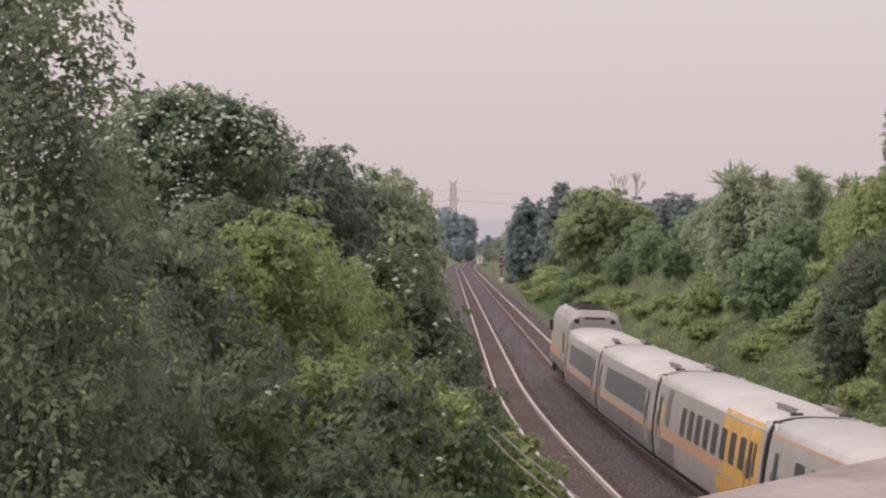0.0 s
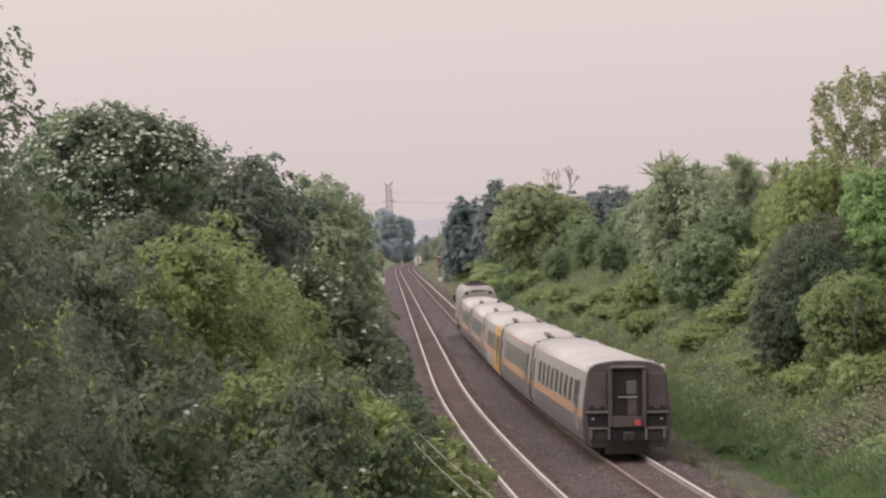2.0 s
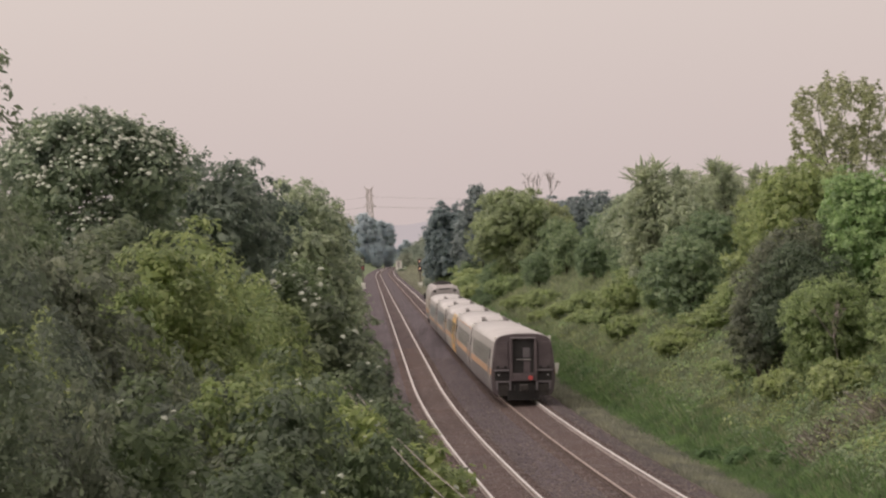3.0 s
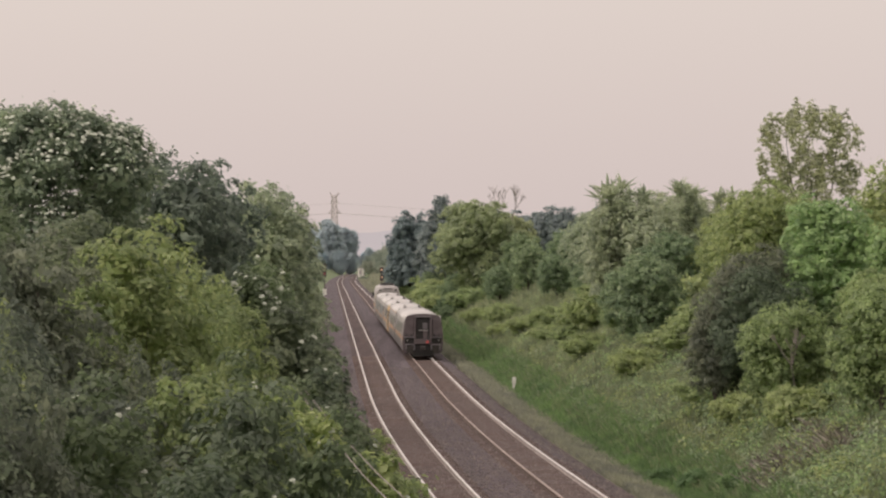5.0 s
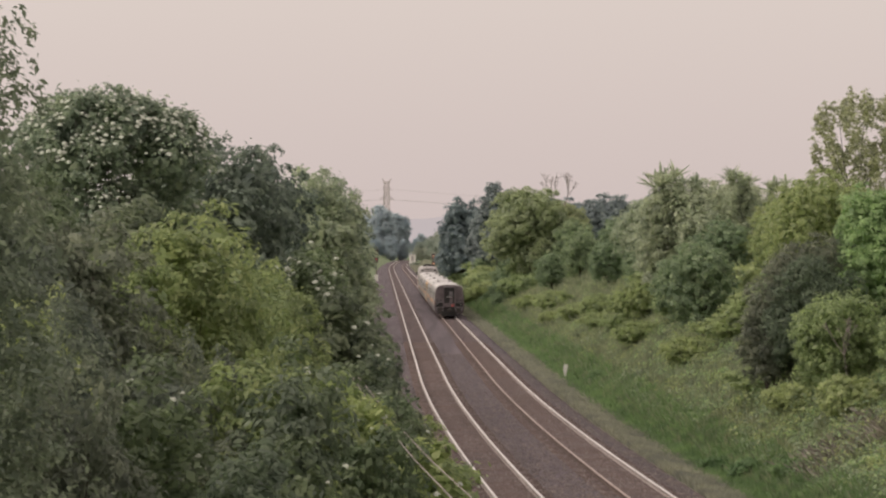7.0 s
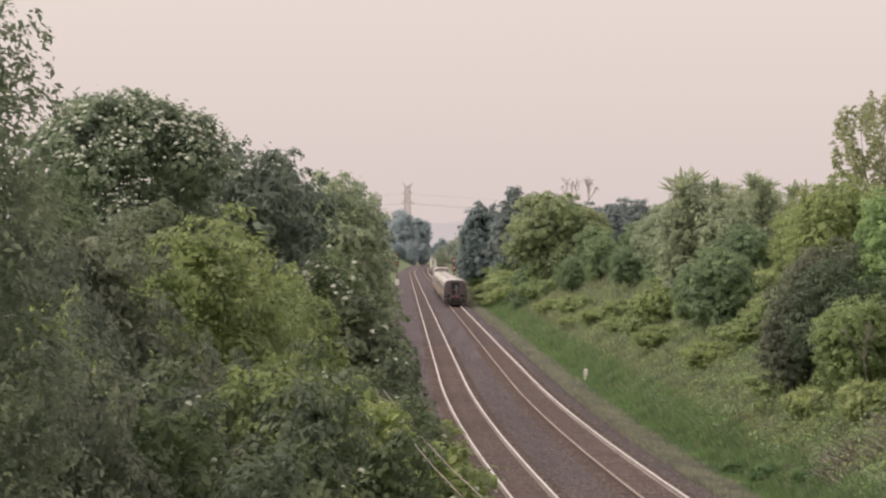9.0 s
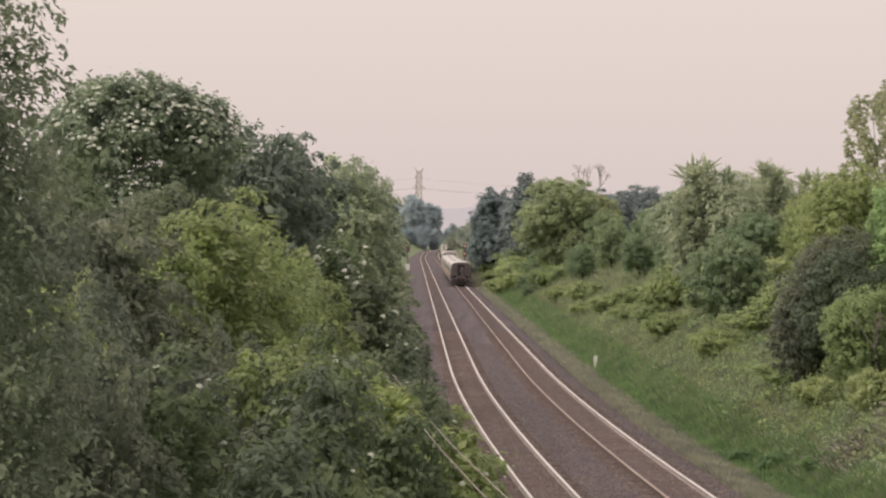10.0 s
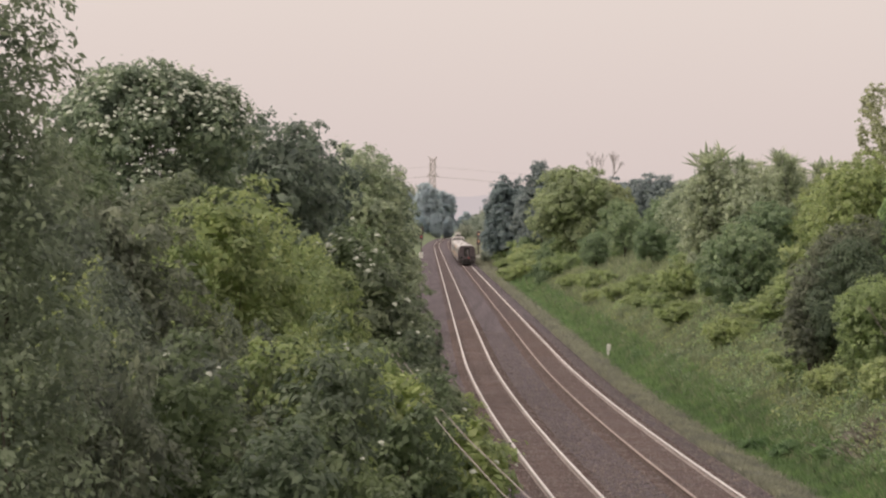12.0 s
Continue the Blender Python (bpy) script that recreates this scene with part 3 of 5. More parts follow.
tree("flowering_elder", "broad green elder shrub with scattered cream flower heads", "shrub", -2.42, 48.0, 8.15, 2.3, "deep", 41, sprays=900, leaves=15,
     length=0.12, width=0.055, spread=0.13, count=15, trunk=0.06, stems=4, flowers=150, flower_size=0.13)
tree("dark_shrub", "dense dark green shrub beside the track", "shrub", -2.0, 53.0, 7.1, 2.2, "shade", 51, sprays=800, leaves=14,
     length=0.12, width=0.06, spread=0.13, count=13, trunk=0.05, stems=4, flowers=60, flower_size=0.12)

olive_a = tree("olive_shrub", "grey-olive shrub with fine dull leaves", "shrub", -3.3, 27.0, 7.3, 1.8, "brown_olive", 61, sprays=1200, leaves=14,
               length=0.09, width=0.036, spread=0.10, count=15, trunk=0.045, stems=4, droop=0.5, coarse=1.3, group="shrubs of the left bank")
olive_b = tree("olive_shrub", "tangled grey-olive shrub in full leaf", "shrub", -2.3, 30.0, 6.55, 1.8, "brown_olive", 71, sprays=1200, leaves=14,
               length=0.09, width=0.038, spread=0.10, count=15, trunk=0.045, stems=4, droop=0.5, coarse=1.3, group="shrubs of the left bank")
green_a = tree("green_shrub", "mid-green broad-leaved shrub on the lower bank", "shrub", -1.3, 34.0, 6.7, 1.8, "deep", 81, sprays=1000, leaves=14,
               length=0.09, width=0.045, spread=0.10, count=14, trunk=0.045, stems=4, flowers=16, flower_size=0.09, coarse=1.4, group="shrubs of the left bank")
green_b = tree("green_shrub", "yellowish green shrub leaning towards the track", "shrub", -0.75, 36.0, 5.5, 1.7, "yellow", 91, sprays=1000, leaves=14,
               length=0.09, width=0.042, spread=0.10, count=14, trunk=0.045, stems=4, coarse=1.4, group="shrubs of the left bank")
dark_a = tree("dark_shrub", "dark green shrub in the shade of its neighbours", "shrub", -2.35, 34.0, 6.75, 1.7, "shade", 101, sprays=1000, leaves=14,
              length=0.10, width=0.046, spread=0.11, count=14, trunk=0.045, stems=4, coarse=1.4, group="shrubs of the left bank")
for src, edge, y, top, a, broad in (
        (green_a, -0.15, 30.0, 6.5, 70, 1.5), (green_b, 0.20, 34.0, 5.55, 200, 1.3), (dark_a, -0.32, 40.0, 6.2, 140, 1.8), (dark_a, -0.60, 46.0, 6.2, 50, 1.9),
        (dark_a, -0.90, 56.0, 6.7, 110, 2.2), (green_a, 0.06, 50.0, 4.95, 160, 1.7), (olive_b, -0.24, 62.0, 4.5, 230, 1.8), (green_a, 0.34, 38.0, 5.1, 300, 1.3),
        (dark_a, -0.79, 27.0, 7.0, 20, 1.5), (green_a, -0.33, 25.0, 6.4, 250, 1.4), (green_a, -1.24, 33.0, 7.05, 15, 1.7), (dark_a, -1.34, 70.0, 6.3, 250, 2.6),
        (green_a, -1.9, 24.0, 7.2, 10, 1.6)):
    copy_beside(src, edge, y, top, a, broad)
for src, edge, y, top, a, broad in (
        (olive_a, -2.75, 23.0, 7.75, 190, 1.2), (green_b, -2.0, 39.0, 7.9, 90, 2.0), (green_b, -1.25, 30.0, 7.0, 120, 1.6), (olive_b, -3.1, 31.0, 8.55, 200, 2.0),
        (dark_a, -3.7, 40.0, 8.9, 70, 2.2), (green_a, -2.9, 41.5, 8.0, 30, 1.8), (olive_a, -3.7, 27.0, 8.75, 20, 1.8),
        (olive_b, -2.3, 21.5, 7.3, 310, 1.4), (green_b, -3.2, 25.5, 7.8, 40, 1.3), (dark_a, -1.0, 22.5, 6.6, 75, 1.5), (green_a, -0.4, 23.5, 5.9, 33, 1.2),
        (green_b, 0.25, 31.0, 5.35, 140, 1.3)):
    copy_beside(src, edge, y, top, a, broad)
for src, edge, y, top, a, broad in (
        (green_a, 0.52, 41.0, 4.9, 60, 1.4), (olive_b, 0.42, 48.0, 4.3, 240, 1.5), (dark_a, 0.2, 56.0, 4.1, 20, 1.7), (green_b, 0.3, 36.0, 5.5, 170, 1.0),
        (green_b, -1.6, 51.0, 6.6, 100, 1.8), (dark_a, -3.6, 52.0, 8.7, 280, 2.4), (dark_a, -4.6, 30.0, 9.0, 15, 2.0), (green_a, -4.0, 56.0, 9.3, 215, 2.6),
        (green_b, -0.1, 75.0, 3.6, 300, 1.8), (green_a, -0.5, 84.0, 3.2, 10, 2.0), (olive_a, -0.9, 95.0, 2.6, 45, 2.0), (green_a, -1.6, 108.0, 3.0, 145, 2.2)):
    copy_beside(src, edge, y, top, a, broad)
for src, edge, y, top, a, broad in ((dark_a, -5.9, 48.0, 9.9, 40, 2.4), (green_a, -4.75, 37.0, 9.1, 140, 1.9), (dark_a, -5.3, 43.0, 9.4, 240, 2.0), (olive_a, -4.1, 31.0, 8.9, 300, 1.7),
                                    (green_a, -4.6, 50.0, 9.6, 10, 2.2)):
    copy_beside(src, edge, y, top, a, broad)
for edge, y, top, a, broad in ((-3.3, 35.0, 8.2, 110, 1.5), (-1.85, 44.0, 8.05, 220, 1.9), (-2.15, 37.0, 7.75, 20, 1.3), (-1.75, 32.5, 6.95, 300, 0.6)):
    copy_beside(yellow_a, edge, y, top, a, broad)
# olive copy added as the shaded lower part of the yellow shrub
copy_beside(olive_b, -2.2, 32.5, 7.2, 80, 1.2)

front_elder = tree("flowering_elder", "leafy yellow-green elder with cream flower heads", "shrub", -1.45, 31.0, 6.55, 1.1, "yellow", 301, sprays=760, leaves=15,
                   length=0.12, width=0.052, spread=0.12, count=14, trunk=0.04, stems=3, flowers=26, flower_size=0.10, group="elders beside the track")
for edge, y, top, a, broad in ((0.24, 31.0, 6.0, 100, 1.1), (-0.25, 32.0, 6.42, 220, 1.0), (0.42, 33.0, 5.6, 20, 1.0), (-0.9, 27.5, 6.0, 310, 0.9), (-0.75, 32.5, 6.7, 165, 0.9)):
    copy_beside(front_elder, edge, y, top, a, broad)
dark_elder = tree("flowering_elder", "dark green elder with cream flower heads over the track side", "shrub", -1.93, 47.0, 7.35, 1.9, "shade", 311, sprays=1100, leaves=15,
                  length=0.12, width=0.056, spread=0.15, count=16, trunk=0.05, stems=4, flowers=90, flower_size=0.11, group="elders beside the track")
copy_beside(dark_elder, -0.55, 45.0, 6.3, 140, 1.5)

# left bank, further along
ltree_a = tree("bank_tree", "dark green broad-crowned tree on the bank", "tree", -6.9, 84.0, 11.6, 4.6, "pine", 111, sprays=1000, leaves=14,
               length=0.19, width=0.10, spread=0.22, count=15, trunk=0.14, stems=2, group="trees of the left bank")
ltree_b = tree("bank_tree", "light green tree with a rounded leafy crown", "tree", -5.95, 128.0, 11.8, 4.8, "sage", 121, sprays=1200, leaves=14,
               length=0.20, width=0.11, spread=0.25, count=16, trunk=0.15, stems=2, group="trees of the left bank")
for src, x, y, top, a, wide in (
        (ltree_a, -9.5, 90.0, 11.2, 70, 1.0), (ltree_b, -5.1, 104.0, 7.6, 40, 1.0), (ltree_a, -7.1, 104.0, 11.8, 140, 0.8), (ltree_b, -6.7, 150.0, 11.9, 200, 1.0),
        (ltree_a, -8.8, 200.0, 11.9, 20, 0.9), (ltree_a, -9.4, 240.0, 12.0, 260, 1.0), (ltree_b, -11.0, 280.0, 12.0, 120, 1.0), (ltree_a, -12.6, 330.0, 12.4, 300, 1.0),
        (ltree_a, -15.0, 390.0, 12.5, 80, 1.0), (ltree_b, -18.0, 460.0, 12.5, 20, 1.0), (ltree_b, -4.6, 78.0, 6.9, 100, 0.8), (ltree_a, -12.0, 120.0, 12.2, 33, 1.0),
        (ltree_b, -7.1, 150.0, 8.0, 10, 0.9)):
    copy_at(src, x, y, top, a, wide)
for src, x, y, top, a, wide in (
        (ltree_b, -4.2, 95.0, 4.9, 250, 0.9), (ltree_a, -6.2, 130.0, 5.4, 150, 1.0), (ltree_b, -7.4, 180.0, 6.2, 75, 1.0)):
    copy_at(src, x, y, top, a, wide)

for k in range(12):
    y = 480.0 + 60.0 * k
    copy_at(ltree_a if k % 3 else ltree_b, float(left_x(y)) - 7.5 - 1.5 * (k % 2), y, 5.0 + 0.6 * (k % 4), 37.0 * k, 1.0)

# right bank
rt_dark = tree("dark_tree", "dark tree with a dense pointed crown, leaves blued for haze", "tree", 2.4, 480.0, 15.7, 7.6, "haze_dark", 131, sprays=900, leaves=14,
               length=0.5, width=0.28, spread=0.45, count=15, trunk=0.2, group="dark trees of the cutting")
rt_spruce = tree("dark_tree", "tall dark tree with a ragged narrow top", "tree", 7.6, 430.0, 17.4, 6.6, "haze_dark", 141, sprays=1000, leaves=13,
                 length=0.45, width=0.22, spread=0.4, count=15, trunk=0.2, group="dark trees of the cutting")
rt_round = tree("round_tree", "broad yellow-green tree with a rounded crown", "tree", 10.2, 340.0, 15.1, 10.6, "haze_moss", 151, sprays=1700, leaves=14,
                length=0.36, width=0.18, spread=0.36, count=18, trunk=0.2, group="trees of the right bank")
back = tree("background_tree", "tree behind the bank, leaves dulled and blued for haze", "tree", 21.5, 380.0, 14.7, 10.0, "haze_dark", 161, sprays=1000, leaves=13,
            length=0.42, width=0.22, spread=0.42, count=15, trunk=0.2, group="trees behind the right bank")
sumac = tree("sage_tree", "pale sage-green tree with a broad leafy crown", "tree", 17.3, 191.0, 12.2, 8.4, "sage", 171, sprays=1500, leaves=15,
             length=0.25, width=0.09, spread=0.30, count=18, trunk=0.10, stems=4, droop=-0.1, group="trees of the right bank")
plumed = tree("sage_tree", "pale sage-green tree with star-like upright leafy sprays", "tree", 14.8, 190.0, 13.2, 3.4, "sage", 172, sprays=520, leaves=14,
              length=0.27, width=0.09, spread=0.30, count=11, trunk=0.08, stems=2, droop=-0.3, plumes=6, group="trees of the right bank")
copy_at(plumed, 20.0, 189.0, 13.1, 130, 1.1)
copy_at(plumed, 16.4, 193.0, 12.7, 250, 0.9)
copy_at(plumed, 22.6, 188.0, 12.5, 40, 1.0)
big_olive = tree("bank_tree", "large green tree massed on the bank", "tree", 19.6, 145.0, 12.0, 6.4, "yellow", 181, sprays=1500, leaves=14,
                 length=0.18, width=0.09, spread=0.21, count=17, trunk=0.13, stems=3, group="trees of the right bank")
poplar = tree("poplar_tree", "tall airy poplar with fluttering pale green leaves", "tree", 23.9, 160.0, 17.35, 6.2, "twig_olive", 191, sprays=4200, leaves=5,
              length=0.17, width=0.085, spread=0.10, trunk=0.10, hollow=0.2, droop=-0.2, coarse=1.0, boughs=poplar_boughs, group="trees of the right bank")
bright_tree = tree("bright_tree", "vivid green leafy tree on the slope", "tree", 18.9, 121.0, 10.8, 4.4, "bright", 201, sprays=1300, leaves=15,
                   length=0.17, width=0.085, spread=0.19, count=15, trunk=0.1, stems=3, group="trees of the right bank")
dark_bush = tree("bronze_bush", "dark bronze-green rounded bush on the slope", "shrub", 15.75, 118.0, 7.6, 3.6, "bronze", 211, sprays=1400, leaves=14,
                 length=0.13, width=0.06, spread=0.20, count=11, base=-0.05, trunk=0.07, stems=4, group="bushes of the right bank")
bright_bush = tree("green_bush", "fresh moss-green spreading bush on the slope", "shrub", 15.4, 108.0, 6.3, 3.6, "fresh", 221, sprays=1300, leaves=14,
                   length=0.13, width=0.065, spread=0.16, count=14, trunk=0.06, stems=4, group="bushes of the right bank")
mid_bush = tree("green_bush", "mid-green rounded bush among others", "shrub", 14.4, 157.0, 8.4, 4.2, "green", 231, sprays=1000, leaves=14,
                length=0.17, width=0.085, spread=0.19, count=13, trunk=0.06, stems=4, group="bushes of the right bank")
low_bush = tree("low_bush", "low moss-green bush in the rough grass", "shrub", 13.5, 200.0, 4.9, 3.6, "moss", 241, sprays=800, leaves=14,
                length=0.17, width=0.08, spread=0.18, count=12, trunk=0.05, stems=4, group="bushes of the right bank")

olive_bush = tree("olive_bush", "grey-olive bush with soft fine leaves on the slope", "shrub", 13.9, 119.5, 6.6, 2.6, "olive", 212, sprays=800, leaves=14,
                  length=0.13, width=0.06, spread=0.17, count=13, trunk=0.06, stems=4, group="bushes of the right bank")
copy_at(olive_bush, 15.6, 121.5, 8.5, 150, 1.25)
copy_at(olive_bush, 14.9, 119.8, 7.9, 290, 0.9)
# bush for the far stretch, haze put into its leaf colour
hazy_bush = tree("hazy_bush", "far bush with haze painted into its grey-green leaves", "shrub", 8.0, 585.0, 11.0, 5.6, "haze", 251, sprays=420, leaves=14,
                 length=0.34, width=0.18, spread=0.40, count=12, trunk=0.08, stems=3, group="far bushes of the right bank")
for src, r, y, tall, a, wide in (
        (big_olive, 19.0, 128.0, 6.0, 90, 1.0), (bright_bush, 11.0, 97.0, 4.6, 130, 1.0), (mid_bush, 12.5, 138.0, 4.0, 80, 1.0), (mid_bush, 11.5, 178.0, 4.3, 200, 1.0),
        (low_bush, 9.2, 150.0, 1.6, 60, 1.1), (mid_bush, 14.0, 172.0, 5.2, 10, 1.0), (low_bush, 10.2, 215.0, 2.2, 250, 1.1), (mid_bush, 12.8, 215.0, 4.0, 130, 1.0),
        (low_bush, 9.0, 232.0, 1.7, 310, 1.2), (mid_bush, 13.0, 250.0, 4.2, 45, 1.1), (low_bush, 9.4, 265.0, 2.0, 180, 1.2), (low_bush, 11.5, 195.0, 2.6, 100, 1.1),
        (mid_bush, 16.5, 225.0, 5.6, 290, 1.1)):
    x = float(right_x(y)) + r
    copy_at(src, x, y, float(ground_z(x, y)) + tall, a, wide)
for src, r, y, tall, a, wide in (
        (mid_bush, 15.2, 260.0, 5.6, 333, 1.1), (dark_bush, 13.0, 128.0, 4.6, 120, 1.0), (mid_bush, 11.0, 300.0, 4.6, 70, 1.0), (low_bush, 9.5, 330.0, 2.8, 20, 1.2),
        (mid_bush, 9.4, 365.0, 4.4, 140, 1.0), (low_bush, 8.2, 390.0, 3.0, 220, 1.2), (mid_bush, 8.4, 430.0, 4.8, 320, 1.0), (low_bush, 7.6, 480.0, 3.2, 40, 1.2),
        (hazy_bush, 9.4, 530.0, 5.0, 90, 1.0), (hazy_bush, 8.6, 590.0, 4.0, 150, 1.2), (low_bush, 8.6, 112.0, 1.3, 10, 1.1), (low_bush, 9.2, 103.0, 1.6, 200, 1.0),
        (bright_tree, 15.5, 112.0, 4.8, 75, 1.0)):
    x = float(right_x(y)) + r
    copy_at(src, x, y, float(ground_z(x, y)) + tall, a, wide)
for src, r, y, tall, a, wide in (
        (sumac, 18.5, 210.0, 7.0, 140, 1.0), (big_olive, 16.0, 155.0, 5.4, 190, 1.0), (big_olive, 17.5, 170.0, 5.2, 20, 1.0), (mid_bush, 10.4, 118.0, 2.6, 260, 1.0),
        (low_bush, 12.4, 146.0, 2.0, 120, 1.1), (low_bush, 14.0, 165.0, 2.4, 15, 1.1), (mid_bush, 13.5, 290.0, 5.2, 205, 1.1), (mid_bush, 15.0, 320.0, 6.0, 25, 1.1),
        (sumac, 17.0, 245.0, 6.0, 60, 1.0), (dark_bush, 15.0, 235.0, 3.6, 10, 1.2), (low_bush, 9.0, 178.0, 1.5, 99, 1.2), (low_bush, 8.2, 248.0, 1.3, 33, 1.3),
        (low_bush, 8.4, 290.0, 1.7, 77, 1.3)):
    x = float(right_x(y)) + r
    copy_at(src, x, y, float(ground_z(x, y)) + tall, a, wide)
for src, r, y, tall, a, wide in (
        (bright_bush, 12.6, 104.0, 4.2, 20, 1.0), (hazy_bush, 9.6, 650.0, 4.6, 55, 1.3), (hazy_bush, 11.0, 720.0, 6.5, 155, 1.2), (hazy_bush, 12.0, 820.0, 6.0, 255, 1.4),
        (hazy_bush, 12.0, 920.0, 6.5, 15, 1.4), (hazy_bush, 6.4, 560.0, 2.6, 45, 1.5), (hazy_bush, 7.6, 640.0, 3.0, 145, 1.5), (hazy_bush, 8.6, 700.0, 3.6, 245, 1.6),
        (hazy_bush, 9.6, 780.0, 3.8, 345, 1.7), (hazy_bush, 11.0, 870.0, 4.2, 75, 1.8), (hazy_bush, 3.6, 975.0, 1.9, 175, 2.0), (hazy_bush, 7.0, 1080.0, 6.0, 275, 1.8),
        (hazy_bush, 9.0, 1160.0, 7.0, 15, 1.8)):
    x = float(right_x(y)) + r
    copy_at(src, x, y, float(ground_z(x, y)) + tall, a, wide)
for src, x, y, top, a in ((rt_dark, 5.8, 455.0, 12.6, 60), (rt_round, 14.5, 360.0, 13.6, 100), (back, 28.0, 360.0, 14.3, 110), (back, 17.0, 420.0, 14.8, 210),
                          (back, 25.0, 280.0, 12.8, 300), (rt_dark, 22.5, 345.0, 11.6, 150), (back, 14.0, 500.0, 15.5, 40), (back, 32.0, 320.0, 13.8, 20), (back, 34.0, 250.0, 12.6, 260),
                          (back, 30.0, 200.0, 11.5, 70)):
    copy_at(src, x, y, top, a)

# far grove at the end of the straight, and the far slope; its leaf colour carries the haze
far_a = tree("far_tree", "distant tree with haze painted into its pale blue leaves", "tree", -30.5, 1270.0, 24.6, 11.5, "blue", 251, z=-1.0, sprays=1600, leaves=16,
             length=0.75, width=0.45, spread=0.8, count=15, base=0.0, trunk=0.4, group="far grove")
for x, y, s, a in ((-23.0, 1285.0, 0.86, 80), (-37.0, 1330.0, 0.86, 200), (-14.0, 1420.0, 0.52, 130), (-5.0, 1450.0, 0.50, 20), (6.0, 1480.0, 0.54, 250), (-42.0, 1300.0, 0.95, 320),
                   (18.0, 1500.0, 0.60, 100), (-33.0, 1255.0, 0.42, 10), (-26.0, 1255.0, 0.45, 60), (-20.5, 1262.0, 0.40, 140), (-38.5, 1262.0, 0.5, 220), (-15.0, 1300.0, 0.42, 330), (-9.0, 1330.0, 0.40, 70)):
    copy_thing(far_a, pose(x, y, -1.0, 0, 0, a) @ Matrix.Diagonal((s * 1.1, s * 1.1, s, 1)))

# a leafless tree behind the round one
t = thing("bare_tree", "leafless grey-brown tree top above the bushes", "tree", at=pose(14.3, 352.0, float(ground_z(14.3, 352.0))))
rng = random.Random(9)
bm = bmesh.new()
hb = 16.2 - t.location.z


def twig(p, d, length, rad, depth):
    q = p + d * length
    mid = p.lerp(q, 0.5) + Vector((rng.uniform(-1, 1), rng.uniform(-1, 1), 0)) * 0.05 * length
    add_tube(bm, [p, mid, q], [rad, rad * 0.8, rad * 0.6], 4)
    if depth:
        for _ in range(4):
            nd = (d + Vector((rng.uniform(-1, 1), rng.uniform(-1, 1), rng.uniform(-0.2, 0.7))) * 0.55).normalized()
            twig(q, nd, length * rng.uniform(0.42, 0.62), rad * 0.6, depth - 1)


twig(Vector((0, 0, 0)), Vector((0, 0, 1)), hb * 0.56, 0.085, 4)
part("trunk", bm, PALE_BARK, t)

t = thing("dead_branch", "bleached grey dead branch lying in the green bush", "branch", at=pose(15.3, 104.6, 4.2))
bm = bmesh.new()
twig(Vector((0, 0, -1.6)), Vector((-0.25, -0.2, 0.9)).normalized(), 1.5, 0.035, 3)
part("wood", bm, PALE_BARK, t)

# ---------------------------------------------------------------- grass on the banks


def tufts(name, seed, count, y0, y1, r0, r1, height, material, label, blades=5, side=1, lean=0.35):
    """Grass tufts scattered over a stretch of the bank."""
    rng = np.random.default_rng(seed)
    u = rng.random(count)
    y = 1.0 / (1.0 / y0 + u * (1.0 / y1 - 1.0 / y0))
    r = r0 + (r1 - r0) * rng.random(count)
    x = right_x(y) + r if side > 0 else left_x(y) - r
    z = ground_z(x, y)
    grow = (y / 100.0) ** 0.6
    size = height * (0.5 + rng.random(count)) * grow
    c = np.repeat(np.stack([x, y, z], 1), blades, 0)
    s = np.repeat(size, blades)
    a = rng.random(len(c)) * 2 * np.pi
    c[:, 0] += rng.normal(size=len(c)) * 0.10 * np.repeat(grow, blades)
    c[:, 1] += rng.normal(size=len(c)) * 0.10 * np.repeat(grow, blades)
    w = 0.020 * np.repeat(grow, blades) * (0.7 + rng.random(len(c)))
    dx, dy = np.cos(a), np.sin(a)
    tilt = rng.normal(size=(len(c), 2)) * lean
    v = np.empty((len(c), 4, 3))
    v[:, 0] = c - np.stack([dx * w, dy * w, 0 * w + 0.05], 1)
    v[:, 1] = c + np.stack([dx * w, dy * w, 0 * w - 0.05], 1)
    v[:, 2] = c + np.stack([dx * w * 0.7 + tilt[:, 0] * s * 0.5, dy * w * 0.7 + tilt[:, 1] * s * 0.5, s * 0.6], 1)
    v[:, 3] = c + np.stack([tilt[:, 0] * s, tilt[:, 1] * s, s], 1)
    f = np.arange(len(c) * 4).reshape(-1, 4)
    ob = new(name, quick_mesh(name, v.reshape(-1, 3), f, material))
    return tagged(ob, label, "grass", kind="stuff")


tufts("bank_grass", 1, 38000, 84, 520, 5.2, 15.0, 0.30, LEAF["grass"], "rough yellow-green grass covering the slope", 5)
tufts("ditch_grass", 2, 15000, 84, 420, 4.3, 6.9, 0.34, LEAF["lush"], "lush dark green grass along the ditch", 5)
tufts("dry_grass", 3, 15000, 84, 420, 2.7, 4.5, 0.24, LEAF["straw"], "pale dry grass edging the ballast", 4)
tufts("bank_grass", 4, 7000, 84, 520, 4.5, 7.6, 0.35, LEAF["grass"], "rough grass beside the left track", 5, side=-1)

# far verge: straw colour chosen to stand for haze over the green
tufts("dry_grass", 11, 7000, 400, 1050, 2.6, 8.5, 0.24, LEAF["straw"], "straw-pale grass far along the line, coloured for haze", 4)

DEAD = leaf_material("dead_brown_stems", (0.19, 0.165, 0.15), (0.27, 0.24, 0.22), (0.38, 0.35, 0.32), 0.1, patch=0.8)
